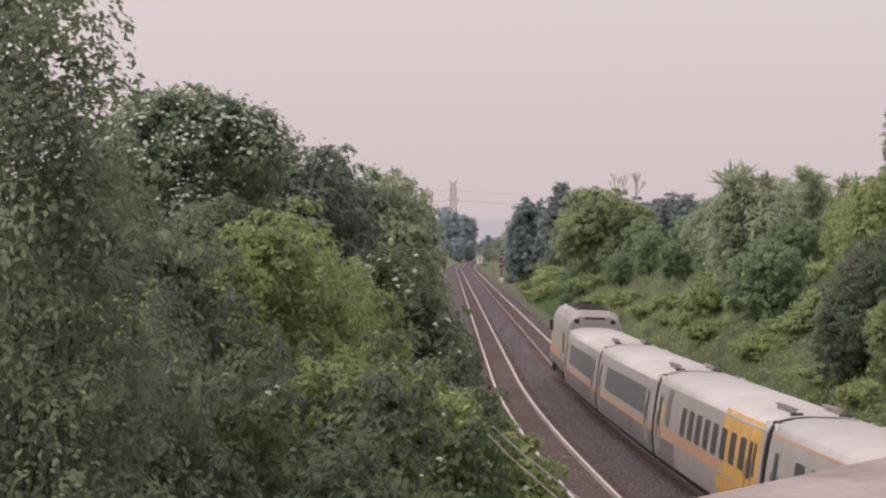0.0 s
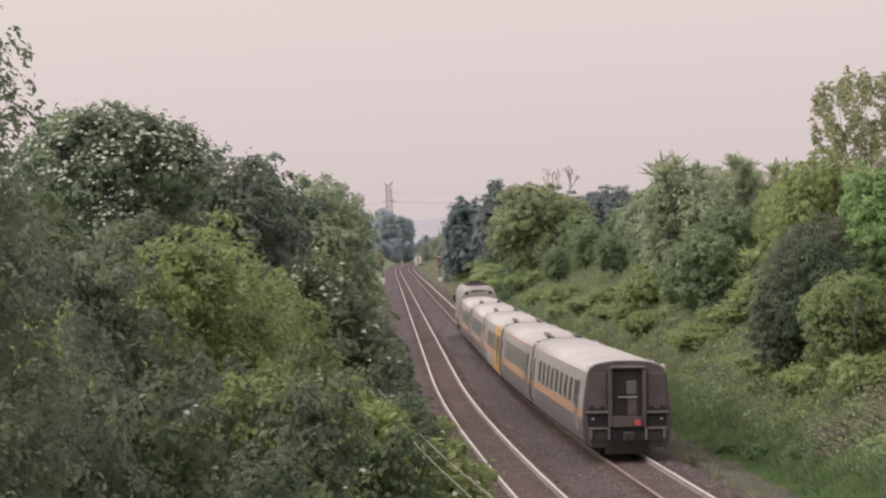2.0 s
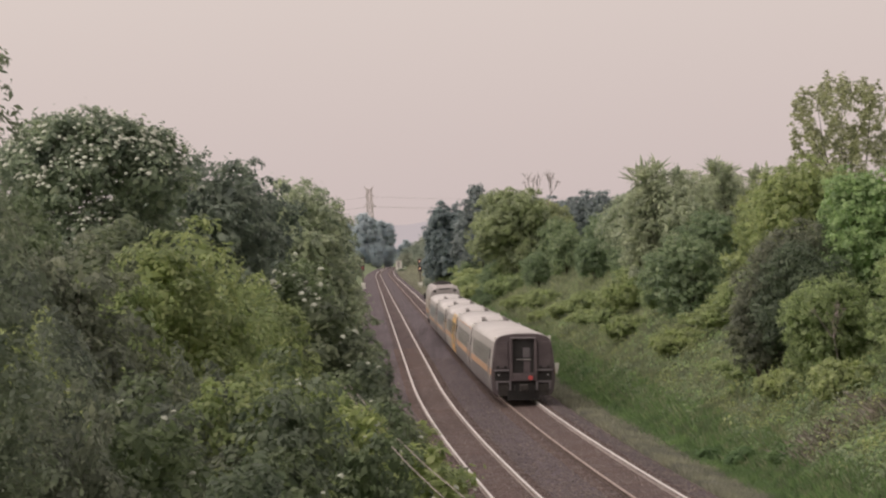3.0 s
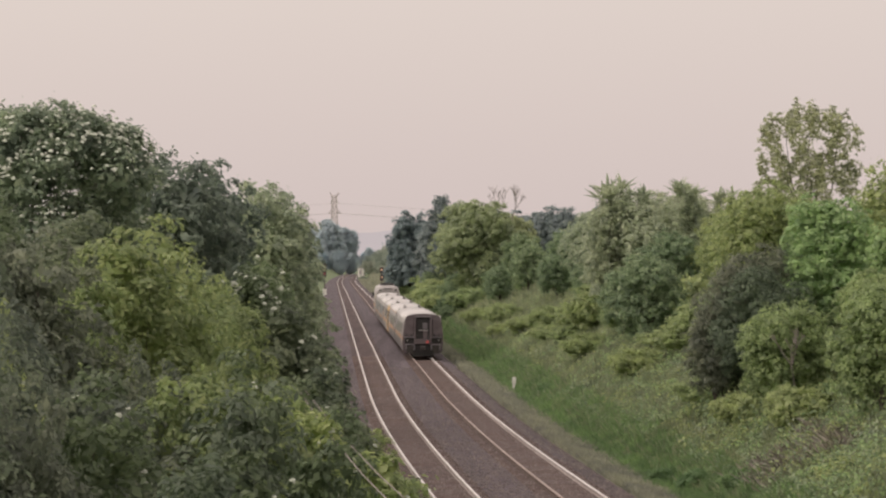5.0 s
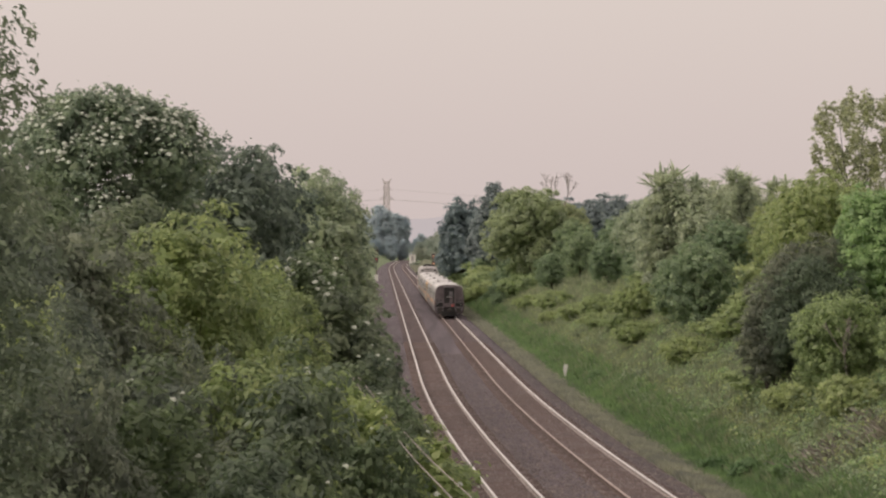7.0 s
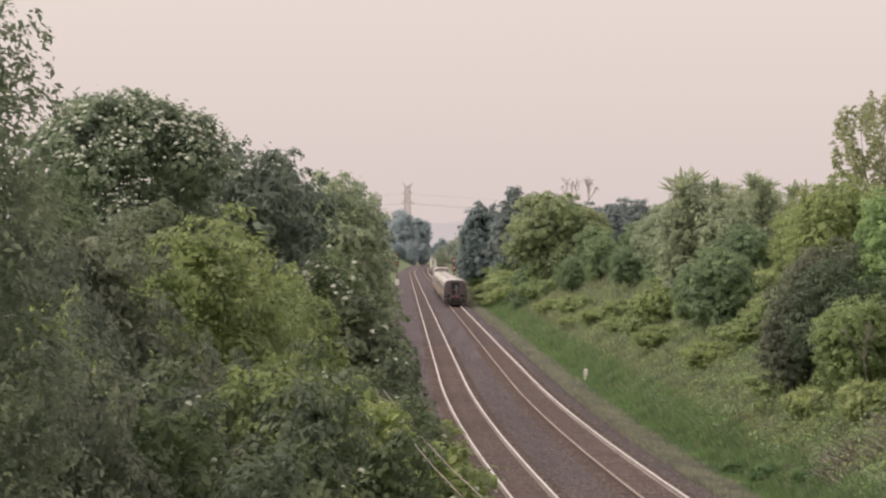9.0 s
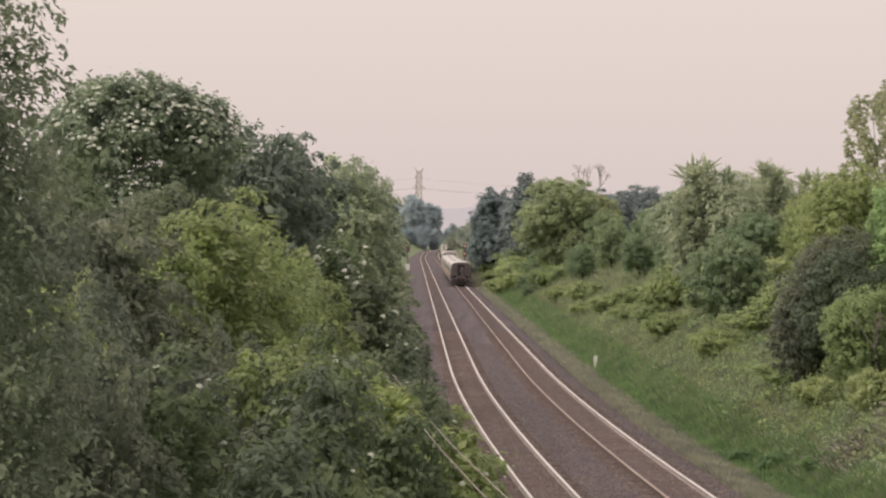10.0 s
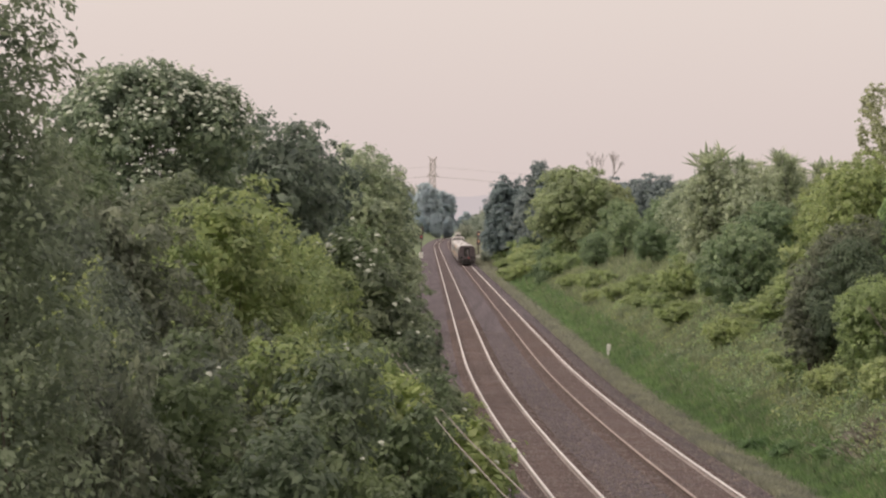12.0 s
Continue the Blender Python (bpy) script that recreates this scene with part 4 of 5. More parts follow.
tufts("dead_brush", 6, 1300, 94.5, 101, 6.3, 9.6, 0.34, DEAD, "patch of dead brown stems on the slope", 6, lean=0.7)


def weeds(name, seed, count, y0, y1, r0, r1, size, leaf, label):
    """Low leafy weeds in mounds over the slope."""
    rng = np.random.default_rng(seed)
    u = rng.random(count)
    y = 1.0 / (1.0 / y0 + u * (1.0 / y1 - 1.0 / y0))
    r = r0 + (r1 - r0) * rng.random(count)
    x = right_x(y) + r
    z = ground_z(x, y)
    n = 60
    s = size * (0.5 + rng.random(count) ** 2 * 1.4)
    d = rng.normal(size=(count * n, 3))
    d /= np.linalg.norm(d, axis=1)[:, None]
    d[:, 2] = np.abs(d[:, 2])
    S = np.repeat(s, n)[:, None]
    c = np.repeat(np.stack([x, y, z], 1), n, 0) + d * S * (0.6 + 0.5 * rng.random((count * n, 1))) * np.array([1, 1, 0.85])
    g = (np.repeat(y, n) / 100) ** 0.7
    v, f = leaf_quads(rng, c, d, 0.15, 0.075, 0.1)
    return tagged(new(name, quick_mesh(name, v, f, LEAF[leaf])), label, "weeds", kind="stuff")


weeds("slope_weeds", 7, 1500, 84, 330, 6.2, 15.0, 0.55, "green", "leafy green weeds in mounds on the slope")
weeds("slope_weeds", 8, 1200, 84, 330, 6.8, 16.0, 0.60, "yellow", "yellow-green weeds in mounds on the slope")
weeds("slope_weeds", 9, 600, 84, 260, 7.0, 16.0, 0.62, "bright", "bright green weeds in mounds on the slope")
weeds("slope_weeds", 10, 120, 84, 260, 6.0, 15.0, 0.55, "sage", "pale sage weeds in mounds on the slope")

clump = tree("ditch_clump", "dense dark green weed clump in the ditch", "weed", 11.25, 104.0, 0.05, 1.3, "lush", 261, sprays=260, leaves=12,
             length=0.13, width=0.06, spread=0.13, count=8, trunk=0.02, stems=3, group="weed clumps in the ditch")
for x, y, tall, a in ((9.35, 170.0, 0.7, 60), (10.6, 108.5, 0.6, 150), (12.3, 99.0, 0.7, 240)):
    copy_at(clump, x, y, float(ground_z(x, y)) + tall, a, 1.1)

# scrub scattered up the slope
scrub = random.Random(5)
for k in range(26):
    y = 1 / (1 / 112 + scrub.random() * (1 / 330 - 1 / 112))
    r = 8.6 + 6.5 * scrub.random() ** 0.8
    x = float(right_x(y)) + r
    copy_at(scrub.choice((low_bush, bright_bush, low_bush, bright_bush, low_bush)), x, y, float(ground_z(x, y)) + scrub.uniform(0.6, 1.0) + 0.15 * (r - 8.6), scrub.uniform(0, 360), scrub.uniform(1.6, 2.4))
# past 480 m the scrub is the haze-coloured bush
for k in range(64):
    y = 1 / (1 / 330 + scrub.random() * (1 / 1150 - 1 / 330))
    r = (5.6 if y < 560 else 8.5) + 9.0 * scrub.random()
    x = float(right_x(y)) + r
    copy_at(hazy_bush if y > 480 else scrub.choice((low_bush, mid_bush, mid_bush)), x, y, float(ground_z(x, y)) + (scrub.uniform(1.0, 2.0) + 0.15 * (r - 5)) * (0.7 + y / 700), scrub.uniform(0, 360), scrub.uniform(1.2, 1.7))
# ---------------------------------------------------------------- the train
COACH = 25.9       # length over couplers
SECTION = [(1.38, 0.42), (1.50, 0.62), (1.57, 1.05), (1.59, 1.45), (1.575, 1.90), (1.53, 2.40), (1.46, 2.95), (1.40, 3.25), (1.32, 3.43), (1.14, 3.56), (0.80, 3.655), (0.40, 3.70)]


def side_at(z):
    """Half the width of the coach at the height z."""
    return float(np.interp(z, [p[1] for p in SECTION], [p[0] for p in SECTION]))


def loft(z_from, z_to, y0, y1, proud=0.0, sides=0, step=0.12):
    """A skin on the coach's side between two heights, with returned edges so that it has depth."""
    bm = bmesh.new()
    zs = [z_from + (z_to - z_from) * i / max(1, round((z_to - z_from) / step)) for i in range(max(1, round((z_to - z_from) / step)) + 1)]
    for s in ((sides,) if sides else (-1, 1)):
        rows = []
        for z in zs:
            x = side_at(z)
            rows.append([bm.verts.new((s * (x + proud), y0, z)), bm.verts.new((s * (x + proud), y1, z)),
                         bm.verts.new((s * (x - 0.02), y1, z)), bm.verts.new((s * (x - 0.02), y0, z))])
        for a, b in zip(rows, rows[1:]):
            for k in range(4):
                q = (k + 1) % 4
                bm.faces.new((a[k], a[q], b[q], b[k]))
        bm.faces.new(rows[0])
        bm.faces.new(rows[-1][::-1])
    bmesh.ops.recalc_face_normals(bm, faces=bm.faces)
    return bm


def shell(y0, y1, scale_w=1.0, scale_h=1.0):
    """The coach body: its section drawn out along y, ends slightly rounded in."""
    sec = SECTION + [(-x, z) for x, z in SECTION[::-1]]
    bm = bmesh.new()
    rings = []
    for y, f in ((y0, 0.965), (y0 + 0.10, 0.99), (y0 + 0.3, 1.0), (y1 - 0.3, 1.0), (y1 - 0.10, 0.99), (y1, 0.965)):
        rings.append([bm.verts.new((x * f * scale_w, y, 2.0 + (z - 2.0) * (1 - (1 - f) * 0.6) * scale_h)) for x, z in sec])
    n = len(sec)
    for a, b in zip(rings, rings[1:]):
        for k in range(n):
            fc = bm.faces.new((a[k], a[(k + 1) % n], b[(k + 1) % n], b[k]))
            fc.smooth = True
    bm.faces.new(rings[0])
    bm.faces.new(rings[-1][::-1])
    bmesh.ops.recalc_face_normals(bm, faces=bm.faces)
    return bm


def roof_skin(y0, y1):
    sec = [(-x, z) for x, z in SECTION[7:]] + [(x, z) for x, z in SECTION[7:][::-1]]
    bm = bmesh.new()
    a = [bm.verts.new((x * 1.004, y0, z + 0.008)) for x, z in sec]
    b = [bm.verts.new((x * 1.004, y1, z + 0.008)) for x, z in sec]
    c = [bm.verts.new((x * 0.985, y0, z - 0.03)) for x, z in sec]
    d = [bm.verts.new((x * 0.985, y1, z - 0.03)) for x, z in sec]
    for k in range(len(sec) - 1):
        for p, q in ((a, b), (d, c)):
            f = bm.faces.new((p[k], p[k + 1], q[k + 1], q[k]))
            f.smooth = True
        bm.faces.new((c[k], c[k + 1], a[k + 1], a[k]))
        bm.faces.new((b[k], b[k + 1], d[k + 1], d[k]))
    bmesh.ops.recalc_face_normals(bm, faces=bm.faces)
    return bm


def window_mesh(w, z0, z1, proud=0.010, glass=None):
    """A dark pane that follows the leaning side, with clipped corners; local to its middle."""
    bm = bmesh.new()
    zs = [z0, z0 + 0.07, z0 + 0.07 + (z1 - z0 - 0.14) / 3, z1 - 0.07 - (z1 - z0 - 0.14) / 3, z1 - 0.07, z1]
    hw = [w / 2 - 0.07, w / 2, w / 2, w / 2, w / 2, w / 2 - 0.07]
    front = [(bm.verts.new((-side_at(z) - proud, -q, z)), bm.verts.new((-side_at(z) - proud, q, z))) for z, q in zip(zs, hw)]
    rear = [(bm.verts.new((-side_at(z) + 0.01, -q, z)), bm.verts.new((-side_at(z) + 0.01, q, z))) for z, q in zip(zs, hw)]
    for k in range(5):
        bm.faces.new((front[k][0], front[k][1], front[k + 1][1], front[k + 1][0]))
        bm.faces.new((front[k][0], front[k + 1][0], rear[k + 1][0], rear[k][0]))
        bm.faces.new((front[k][1], rear[k][1], rear[k + 1][1], front[k + 1][1]))
    bm.faces.new((front[0][0], rear[0][0], rear[0][1], front[0][1]))
    bm.faces.new((front[5][0], front[5][1], rear[5][1], rear[5][0]))
    bmesh.ops.recalc_face_normals(bm, faces=bm.faces)
    me = bpy.data.meshes.new("window")
    bm.to_mesh(me)
    bm.free()
    me.materials.append(glass or GLASS)
    return me


WINDOW = window_mesh(1.34, 1.90, 2.82)
GOLD_WINDOW = window_mesh(1.14, 1.90, 2.82, 0.014)
SMALL_WINDOW = window_mesh(0.44, 1.80, 2.84, 0.030)
BAND_WINDOW = window_mesh(17.6, 1.86, 2.86, 0.010, BAND_GLASS)


def bogie(y, parent):
    bm = bmesh.new()
    for s in (-1, 1):
        add_box(bm, s * 1.08 - 0.09, s * 1.08 + 0.09, y - 1.75, y + 1.75, 0.42, 0.66, 0.03)
        for dy in (-1.25, 1.25):
            add_box(bm, s * 1.1 - 0.13, s * 1.1 + 0.13, y + dy - 0.2, y + dy + 0.2, 0.30, 0.62, 0.03)
    add_box(bm, -1.1, 1.1, y - 0.28, y + 0.28, 0.38, 0.7, 0.03)
    b = part("bogie", bm, IRON, parent)
    for dy in (-1.25, 1.25):
        bm = bmesh.new()
        for s in (-1, 1):
            add_cylinder(bm, (s * 0.735, y + dy, 0.457), 0.457, 0.13, "X", 20)
            add_cylinder(bm, (s * 0.66, y + dy, 0.457), 0.487, 0.035, "X", 20)
        add_cylinder(bm, (0, y + dy, 0.457), 0.09, 1.5, "X", 10)
        part("wheelset", bm, IRON, b, "steel wheels on their axle")


def coach(label, livery, windows, last=False):
    """A tapered passenger coach; y = 0 at its middle, the train runs towards +y."""
    c = thing("passenger_coach", label, "train car", group="coaches of the train")
    h = COACH / 2 - 0.28
    low, high = (1.44, 1.64) if livery == "thin" else (1.50, 1.84)
    part("body", shell(-h, h), END_PAINT if last else RUBBER, c, "sooty dark end wall" if last else "dark end wall")
    part("side_skin", loft(high, 3.26, -h + 0.12, h - 0.12, 0.006), SILVER, c, "dusty silver-grey upper side")
    part("waist_stripe", loft(low, high, -h + 0.12, h - 0.12, 0.007), ORANGE, c, "faded orange stripe")
    part("skirt", loft(0.64, low, -h + 0.12, h - 0.12, 0.006), SKIRT if livery != "yellow" else SILVER, c, "blue-grey lower side")
    roof = part("roof", roof_skin(-h + 0.10, h - 0.10), ROOF, c, "pale grey curved roof")
    part("cantrail_line", loft(3.20, 3.26, -h + 0.14, h - 0.14, 0.014, step=0.03), ORANGE if livery == "line" else SILVER, c)
    if livery == "yellow":
        for s in (-1, 1):
            for y0, y1 in ((-12.1, -10.0), (-9.88, -8.05), (-7.93, -6.1), (-5.98, -4.5)):
                part("yellow_block", loft(1.92, 3.40, y0, y1, 0.010, s), YELLOW, c, "golden yellow paint block")
            part("yellow_block", loft(1.50, 1.90, -12.1, -5.4, 0.011, s), YELLOW, c, "golden yellow waist block")
            part("yellow_block", loft(0.66, 1.44, -12.1, -4.2, 0.010, s), YELLOW, c, "golden yellow lower block")
            part("dark_patch", loft(1.92, 3.2, 8.2, 9.4, 0.018, s), SKIRT, c, "blue-grey end panel")
            part("dark_patch", loft(0.66, 1.44, 6.6, 11.9, 0.018, s), SKIRT, c, "blue-grey end panel")
            part("yellow_block", loft(1.95, 2.6, 10.2, 10.9, 0.02, s), YELLOW, c)
    if livery == "thin":
        for s in (0, 180):
            w = new("window_band", BAND_WINDOW)
            w.parent = c
            w["label"] = "long blue-grey tinted window band"
            w.matrix_basis = pose(0, -0.5, 0, 0, 0, s)
    for y in windows:
        for s in (1, -1):
            w = new("window", GOLD_WINDOW if livery == "yellow" else WINDOW)
            w.parent = c
            w.matrix_basis = pose(0, y, 0) if s > 0 else pose(0, y, 0, 0, 0, 180) @ pose(0, 0, 0)
    for y in (-h + 2.1, h - 1.6):
        for s in (-1, 1):
            gold = livery == "yellow" and y < 0
            part("door", loft(0.95, 3.02, y - 0.42, y + 0.42, 0.022, s), YELLOW if gold else SILVER, c, "golden yellow entrance door" if gold else "silver-grey entrance door")
        w = new("door_window", SMALL_WINDOW)
        w.parent = c
        w.matrix_basis = Matrix.Translation((-0.02, y, 0))
        for e in (-0.5, 0.5):
            part("grab_rail", loft(1.3, 2.3, y + e - 0.02, y + e + 0.02, 0.06, -1), CHROME, c)
    # clips on the roof's shoulders at both ends
    for y in (-h + 0.35, -h + 0.6, h - 0.35, h - 0.6):
        for s in (-1, 1):
            part("roof_clip", box(s * 1.33 - 0.06, s * 1.33 + 0.06, y - 0.05, y + 0.05, 3.36, 3.54, 0.02), WHITE, c)
    # rubber gangway
    for s in ((1, -1) if not last else (1,)):
        bm = bmesh.new()
        y0, y1 = (h, h + 0.27) if s > 0 else (-h - 0.27, -h)
        for x0, x1, z0, z1 in ((-1.30, -0.95, 0.7, 3.38), (0.95, 1.30, 0.7, 3.38), (-1.30, 1.30, 3.38, 3.56)):
            add_box(bm, x0, x1, y0, y1, z0, z1, 0.03)
        part("gangway", bm, RUBBER, c, "black rubber gangway bellows")
    if not last:
        for s in (-1, 1):
            for i in range(6):
                bm = bmesh.new()
                add_cylinder(bm, (s * 0.62, -h + 0.95 + i * 0.52, 3.74), 0.05, 0.16, "Z", 8)
                add_cylinder(bm, (s * 0.62, -h + 0.95 + i * 0.52, 3.83), 0.10, 0.05, "Z", 8)
                part("roof_vent", bm, VENT, c, "small grey mushroom vent")
            part("roof_vent_box", box(s * 0.62 - 0.16, s * 0.62 + 0.16, -h + 0.4, -h + 0.62, 3.64, 3.76, 0.03), IRON, c)
    else:
        part("roof_marker", box(0.95, 0.99, -h + 0.3, -h + 0.34, 3.55, 3.74, 0.012), WHITE, c, "white lamp stalk")
    # underframe gear
    bm = bmesh.new()
    for y0, y1, w in ((-6.2, -3.4, 1.15), (-2.9, 0.4, 1.2), (1.0, 3.2, 1.1), (3.8, 6.6, 1.2)):
        add_box(bm, -w, w, y0, y1, 0.26, 0.60, 0.04)
    part("underframe_boxes", bm, IRON, c)
    bogie(-9.0, c)
    bogie(9.0, c)
    if last:
        rear_end(c, -h)
    for p in c.children:                     # broad, low bodies
        if not p.name.startswith("bogie"):
            p.matrix_basis = Matrix.Diagonal((1.035, 1, 0.965, 1)) @ p.matrix_basis
    return c


def rear_end(c, y):
    """The open end of the last coach: gangway door, rails, hoses, coupler and a red light."""
    bm = bmesh.new()
    for x0, x1, z0, z1 in ((-0.68, -0.53, 1.18, 3.40), (0.53, 0.68, 1.18, 3.40), (-0.53, 0.53, 3.38, 3.52), (-0.53, 0.53, 1.18, 1.60)):
        add_box(bm, x0, x1, y - 0.22, y + 0.05, z0, z1, 0.03)
    g = part("gangway_frame", bm, END_PAINT, c, "sooty gangway frame round the end door")
    part("frame_lip", box(-0.64, 0.64, y - 0.27, y - 0.2, 3.42, 3.50, 0.02), SKIRT, g, "grey rain lip over the door")
    part("end_door", box(-0.53, 0.53, y - 0.07, y + 0.02, 1.58, 3.4, 0.02), RUBBER, c, "recessed black end door")
    part("end_door_window", box(-0.02, 0.34, y - 0.085, y - 0.06, 2.42, 2.95, 0.03), SKIRT, c, "dull grey door window")
    part("end_door_panel", box(0.02, 0.34, y - 0.085, y - 0.06, 1.62, 2.28, 0.02), END_PAINT, c)
    part("safety_bar", box(-0.34, 0.36, y - 0.2, y - 0.16, 2.30, 2.35, 0.01), CHROME, c, "steel safety bar across the door")
    for s in (-1, 1):
        part("corner_panel", box(s * 1.06 - 0.34, s * 1.06 + 0.34, y - 0.04, y + 0.02, 1.86, 3.25, 0.03), END_PAINT, c, "flat sooty end panel")
        part("end_step", box(s * 1.06 - 0.40, s * 1.06 + 0.40, y - 0.17, y + 0.02, 1.70, 1.80, 0.02), SKIRT, c, "grey step ledge")
        # shallow black box paints in the shade of the step well
        part("step_well", box(s * 1.05 - 0.36, s * 1.05 + 0.36, y - 0.03, y + 0.02, 1.22, 1.68, 0.02), RUBBER, c, "flat black box for the shaded step well")
        for dx in (-0.20, 0.18):
            bm = bmesh.new()
            add_cylinder(bm, (s * 1.06 + dx, y - 0.09, 1.92), 0.075, 0.10, "Y", 12)
            part("tail_lamp", bm, RUBBER, c, "unlit round tail lamp")
        bm = bmesh.new()
        add_cylinder(bm, (s * 1.22, y - 0.06, 1.50), 0.05, 0.06, "Y", 12)
        part("marker_lamp", bm, CHROME, c, "small bright marker lamp")
        part("lower_step", box(s * 1.02 - 0.36, s * 1.02 + 0.36, y - 0.17, y + 0.02, 1.10, 1.17, 0.015), SKIRT, c, "grey lower step")
        part("step_post", box(s * 0.66 - 0.045, s * 0.66 + 0.045, y - 0.19, y - 0.09, 0.70, 1.17, 0.012), SKIRT, c, "grey step post")
        part("step_post", box(s * 1.30 - 0.045, s * 1.30 + 0.045, y - 0.19, y - 0.09, 0.74, 1.17, 0.012), SKIRT, c, "grey step post")
        part("hose_box", box(s * 1.0 - 0.28, s * 1.0 + 0.28, y - 0.07, y + 0.02, 0.62, 1.08, 0.03), IRON, c)
    for s in (-0.42, 0.5):
        bm = bmesh.new()
        add_tube(bm, [(s, y - 0.1, 0.95), (s * 1.1, y - 0.28, 0.7), (s * 1.25, y - 0.2, 0.45), (s * 1.1, y - 0.12, 0.4)], [0.03] * 4, 6)
        part("brake_hose", bm, RUBBER, c)
    bm = bmesh.new()
    add_box(bm, -0.14, 0.14, y - 0.55, y + 0.3, 0.74, 0.98, 0.04)
    add_box(bm, -0.2, 0.2, y - 0.78, y - 0.5, 0.68, 1.04, 0.06)
    part("coupler", bm, IRON, c)
    bm = bmesh.new()
    add_cylinder(bm, (0.34, y - 0.27, 1.36), 0.12, 0.10, "Y", 14)
    part("red_tail_light", bm, RED_GLOW, c, "small glowing red tail light")
    # black sheet put where the open underside lies in shade
    part("underside_shade_plate", box(-0.80, 0.80, y - 0.06, y + 0.04, 0.16, 1.18, 0.03), RUBBER, c, "flat black plate for the shaded opening behind the coupler")
    bm = bmesh.new()
    add_box(bm, -1.25, 1.25, y - 0.04, y + 0.02, 0.40, 0.62, 0.02)
    part("buffer_beam", bm, IRON, c)


def locomotive():
    """A boxy diesel with a raked nose; y = 0 at its middle."""
    c = thing("locomotive", "grey and yellow diesel locomotive with a dark roof grille", "locomotive")
    h = 10.5
    prof = [(-h, 1.0), (-h, 4.12), (-h + 0.55, 4.45), (h - 4.2, 4.45), (h - 3.0, 4.25), (h - 1.3, 2.95), (h - 0.15, 2.55), (h, 1.0)]
    bm = bmesh.new()
    rings = []
    for x, f in ((-1.50, 0), (-1.40, 1), (-1.20, 2), (-0.80, 3), (0.80, 3), (1.20, 2), (1.40, 1), (1.50, 0)):
        drop = {0: 1.05, 1: 0.52, 2: 0.18, 3: 0.0}[f]
        rings.append([bm.verts.new((x, y, z - (drop if z > 2.0 else 0))) for y, z in prof])
    n = len(prof)
    for a, b in zip(rings, rings[1:]):
        for k in range(n):
            bm.faces.new((a[k], a[(k + 1) % n], b[(k + 1) % n], b[k]))
    bm.faces.new(rings[0])
    bm.faces.new(rings[-1][::-1])
    bmesh.ops.recalc_face_normals(bm, faces=bm.faces)
    part("body", bm, SILVER, c)
    part("side_band", box(-1.512, 1.512, -2.0, 7.4, 1.5, 1.95, 0.005), ORANGE, c, "faded orange side band")
    part("lower_side", box(-1.516, 1.516, -h + 0.2, h - 0.6, 1.02, 1.5, 0.005), SKIRT, c, "grey lower side")
    for y0, y1, z0, z1 in ((-h + 0.4, -h + 2.4, 1.95, 3.1), (-h + 4.6, -h + 7.2, 1.95, 3.1), (5.2, 8.6, 1.95, 2.7)):
        part("side_panel", box(-1.513, 1.513, y0, y1, z0, z1, 0.005), BEIGE, c, "faded beige side panel")
    for s in (-1, 1):
        part("side_grille", box(s * 1.49 - 0.03, s * 1.49 + 0.03, -h + 2.7, -h + 4.3, 2.0, 3.1, 0.02), IRON, c, "dark louvred side grille")
        part("cab_window", box(s * 1.49 - 0.03, s * 1.49 + 0.03, 6.9, 7.9, 2.75, 3.4, 0.02), GLASS, c)
        part("rear_lamp", box(s * 0.98 - 0.13, s * 0.98 + 0.13, -h - 0.03, -h + 0.05, 3.74, 3.98, 0.03), RUBBER, c)
        part("mirror", box(s * 1.62 - 0.1, s * 1.62 + 0.1, 6.6, 6.75, 2.85, 3.45, 0.03), RUBBER, c)
    part("rear_slot", box(-0.55, 0.55, -h - 0.02, -h + 0.05, 3.98, 4.09, 0.02), RUBBER, c, "dark slot in the rear wall")
    part("rear_door", box(-0.36, 0.36, -h - 0.03, -h + 0.05, 1.2, 3.2, 0.02), SKIRT, c)
    for y0, y1, z in ((-8.9, -5.4, 4.54), (-4.6, -1.0, 4.60), (1.4, 3.6, 4.52)):
        r = part("roof_grille", box(-0.85, 0.85, y0, y1, 4.35, z, 0.05), IRON, c, "dark radiator grille on the roof")
        for k in range(5):
            part("fan_ring", box(-0.7, 0.7, y0 + 0.3 + k * (y1 - y0 - 0.7) / 5, y0 + 0.55 + k * (y1 - y0 - 0.7) / 5, z - 0.01, z + 0.05, 0.02), RUBBER, r)
    bm = bmesh.new()
    add_cylinder(bm, (0, 0.1, 4.62), 0.42, 0.24, "Z", 14)
    part("exhaust_stack", bm, RUBBER, c)
    part("fuel_tank", box(-1.35, 1.35, -3.0, 3.0, 0.30, 1.02, 0.12), IRON, c)
    part("pilot", box(-1.35, 1.35, h - 0.4, h + 0.05, 0.25, 1.02, 0.08), IRON, c)
    part("rear_beam", box(-1.35, 1.35, -h - 0.05, -h + 0.3, 0.4, 1.02, 0.05), IRON, c)
    bogie(-6.6, c)
    bogie(6.6, c)
    return c


FULL = [-9.4 + 2.15 * i for i in range(9)]
cars = [locomotive(),
        coach("silver-grey coach with an orange stripe and a tinted window band", "thin", []),
        coach("silver-grey coach with an orange stripe behind the locomotive", "thin", []),
        coach("silver-grey coach with bold golden yellow paint blocks", "yellow", [-10.9 + 1.93 * i for i in range(9)]),
        coach("silver-grey coach with an orange line under the roof", "line", FULL),
        coach("last coach with a dark sooty end wall and a red light", "plain", FULL, last=True)]

# ---------------------------------------------------------------- pylon, signals and small trackside things


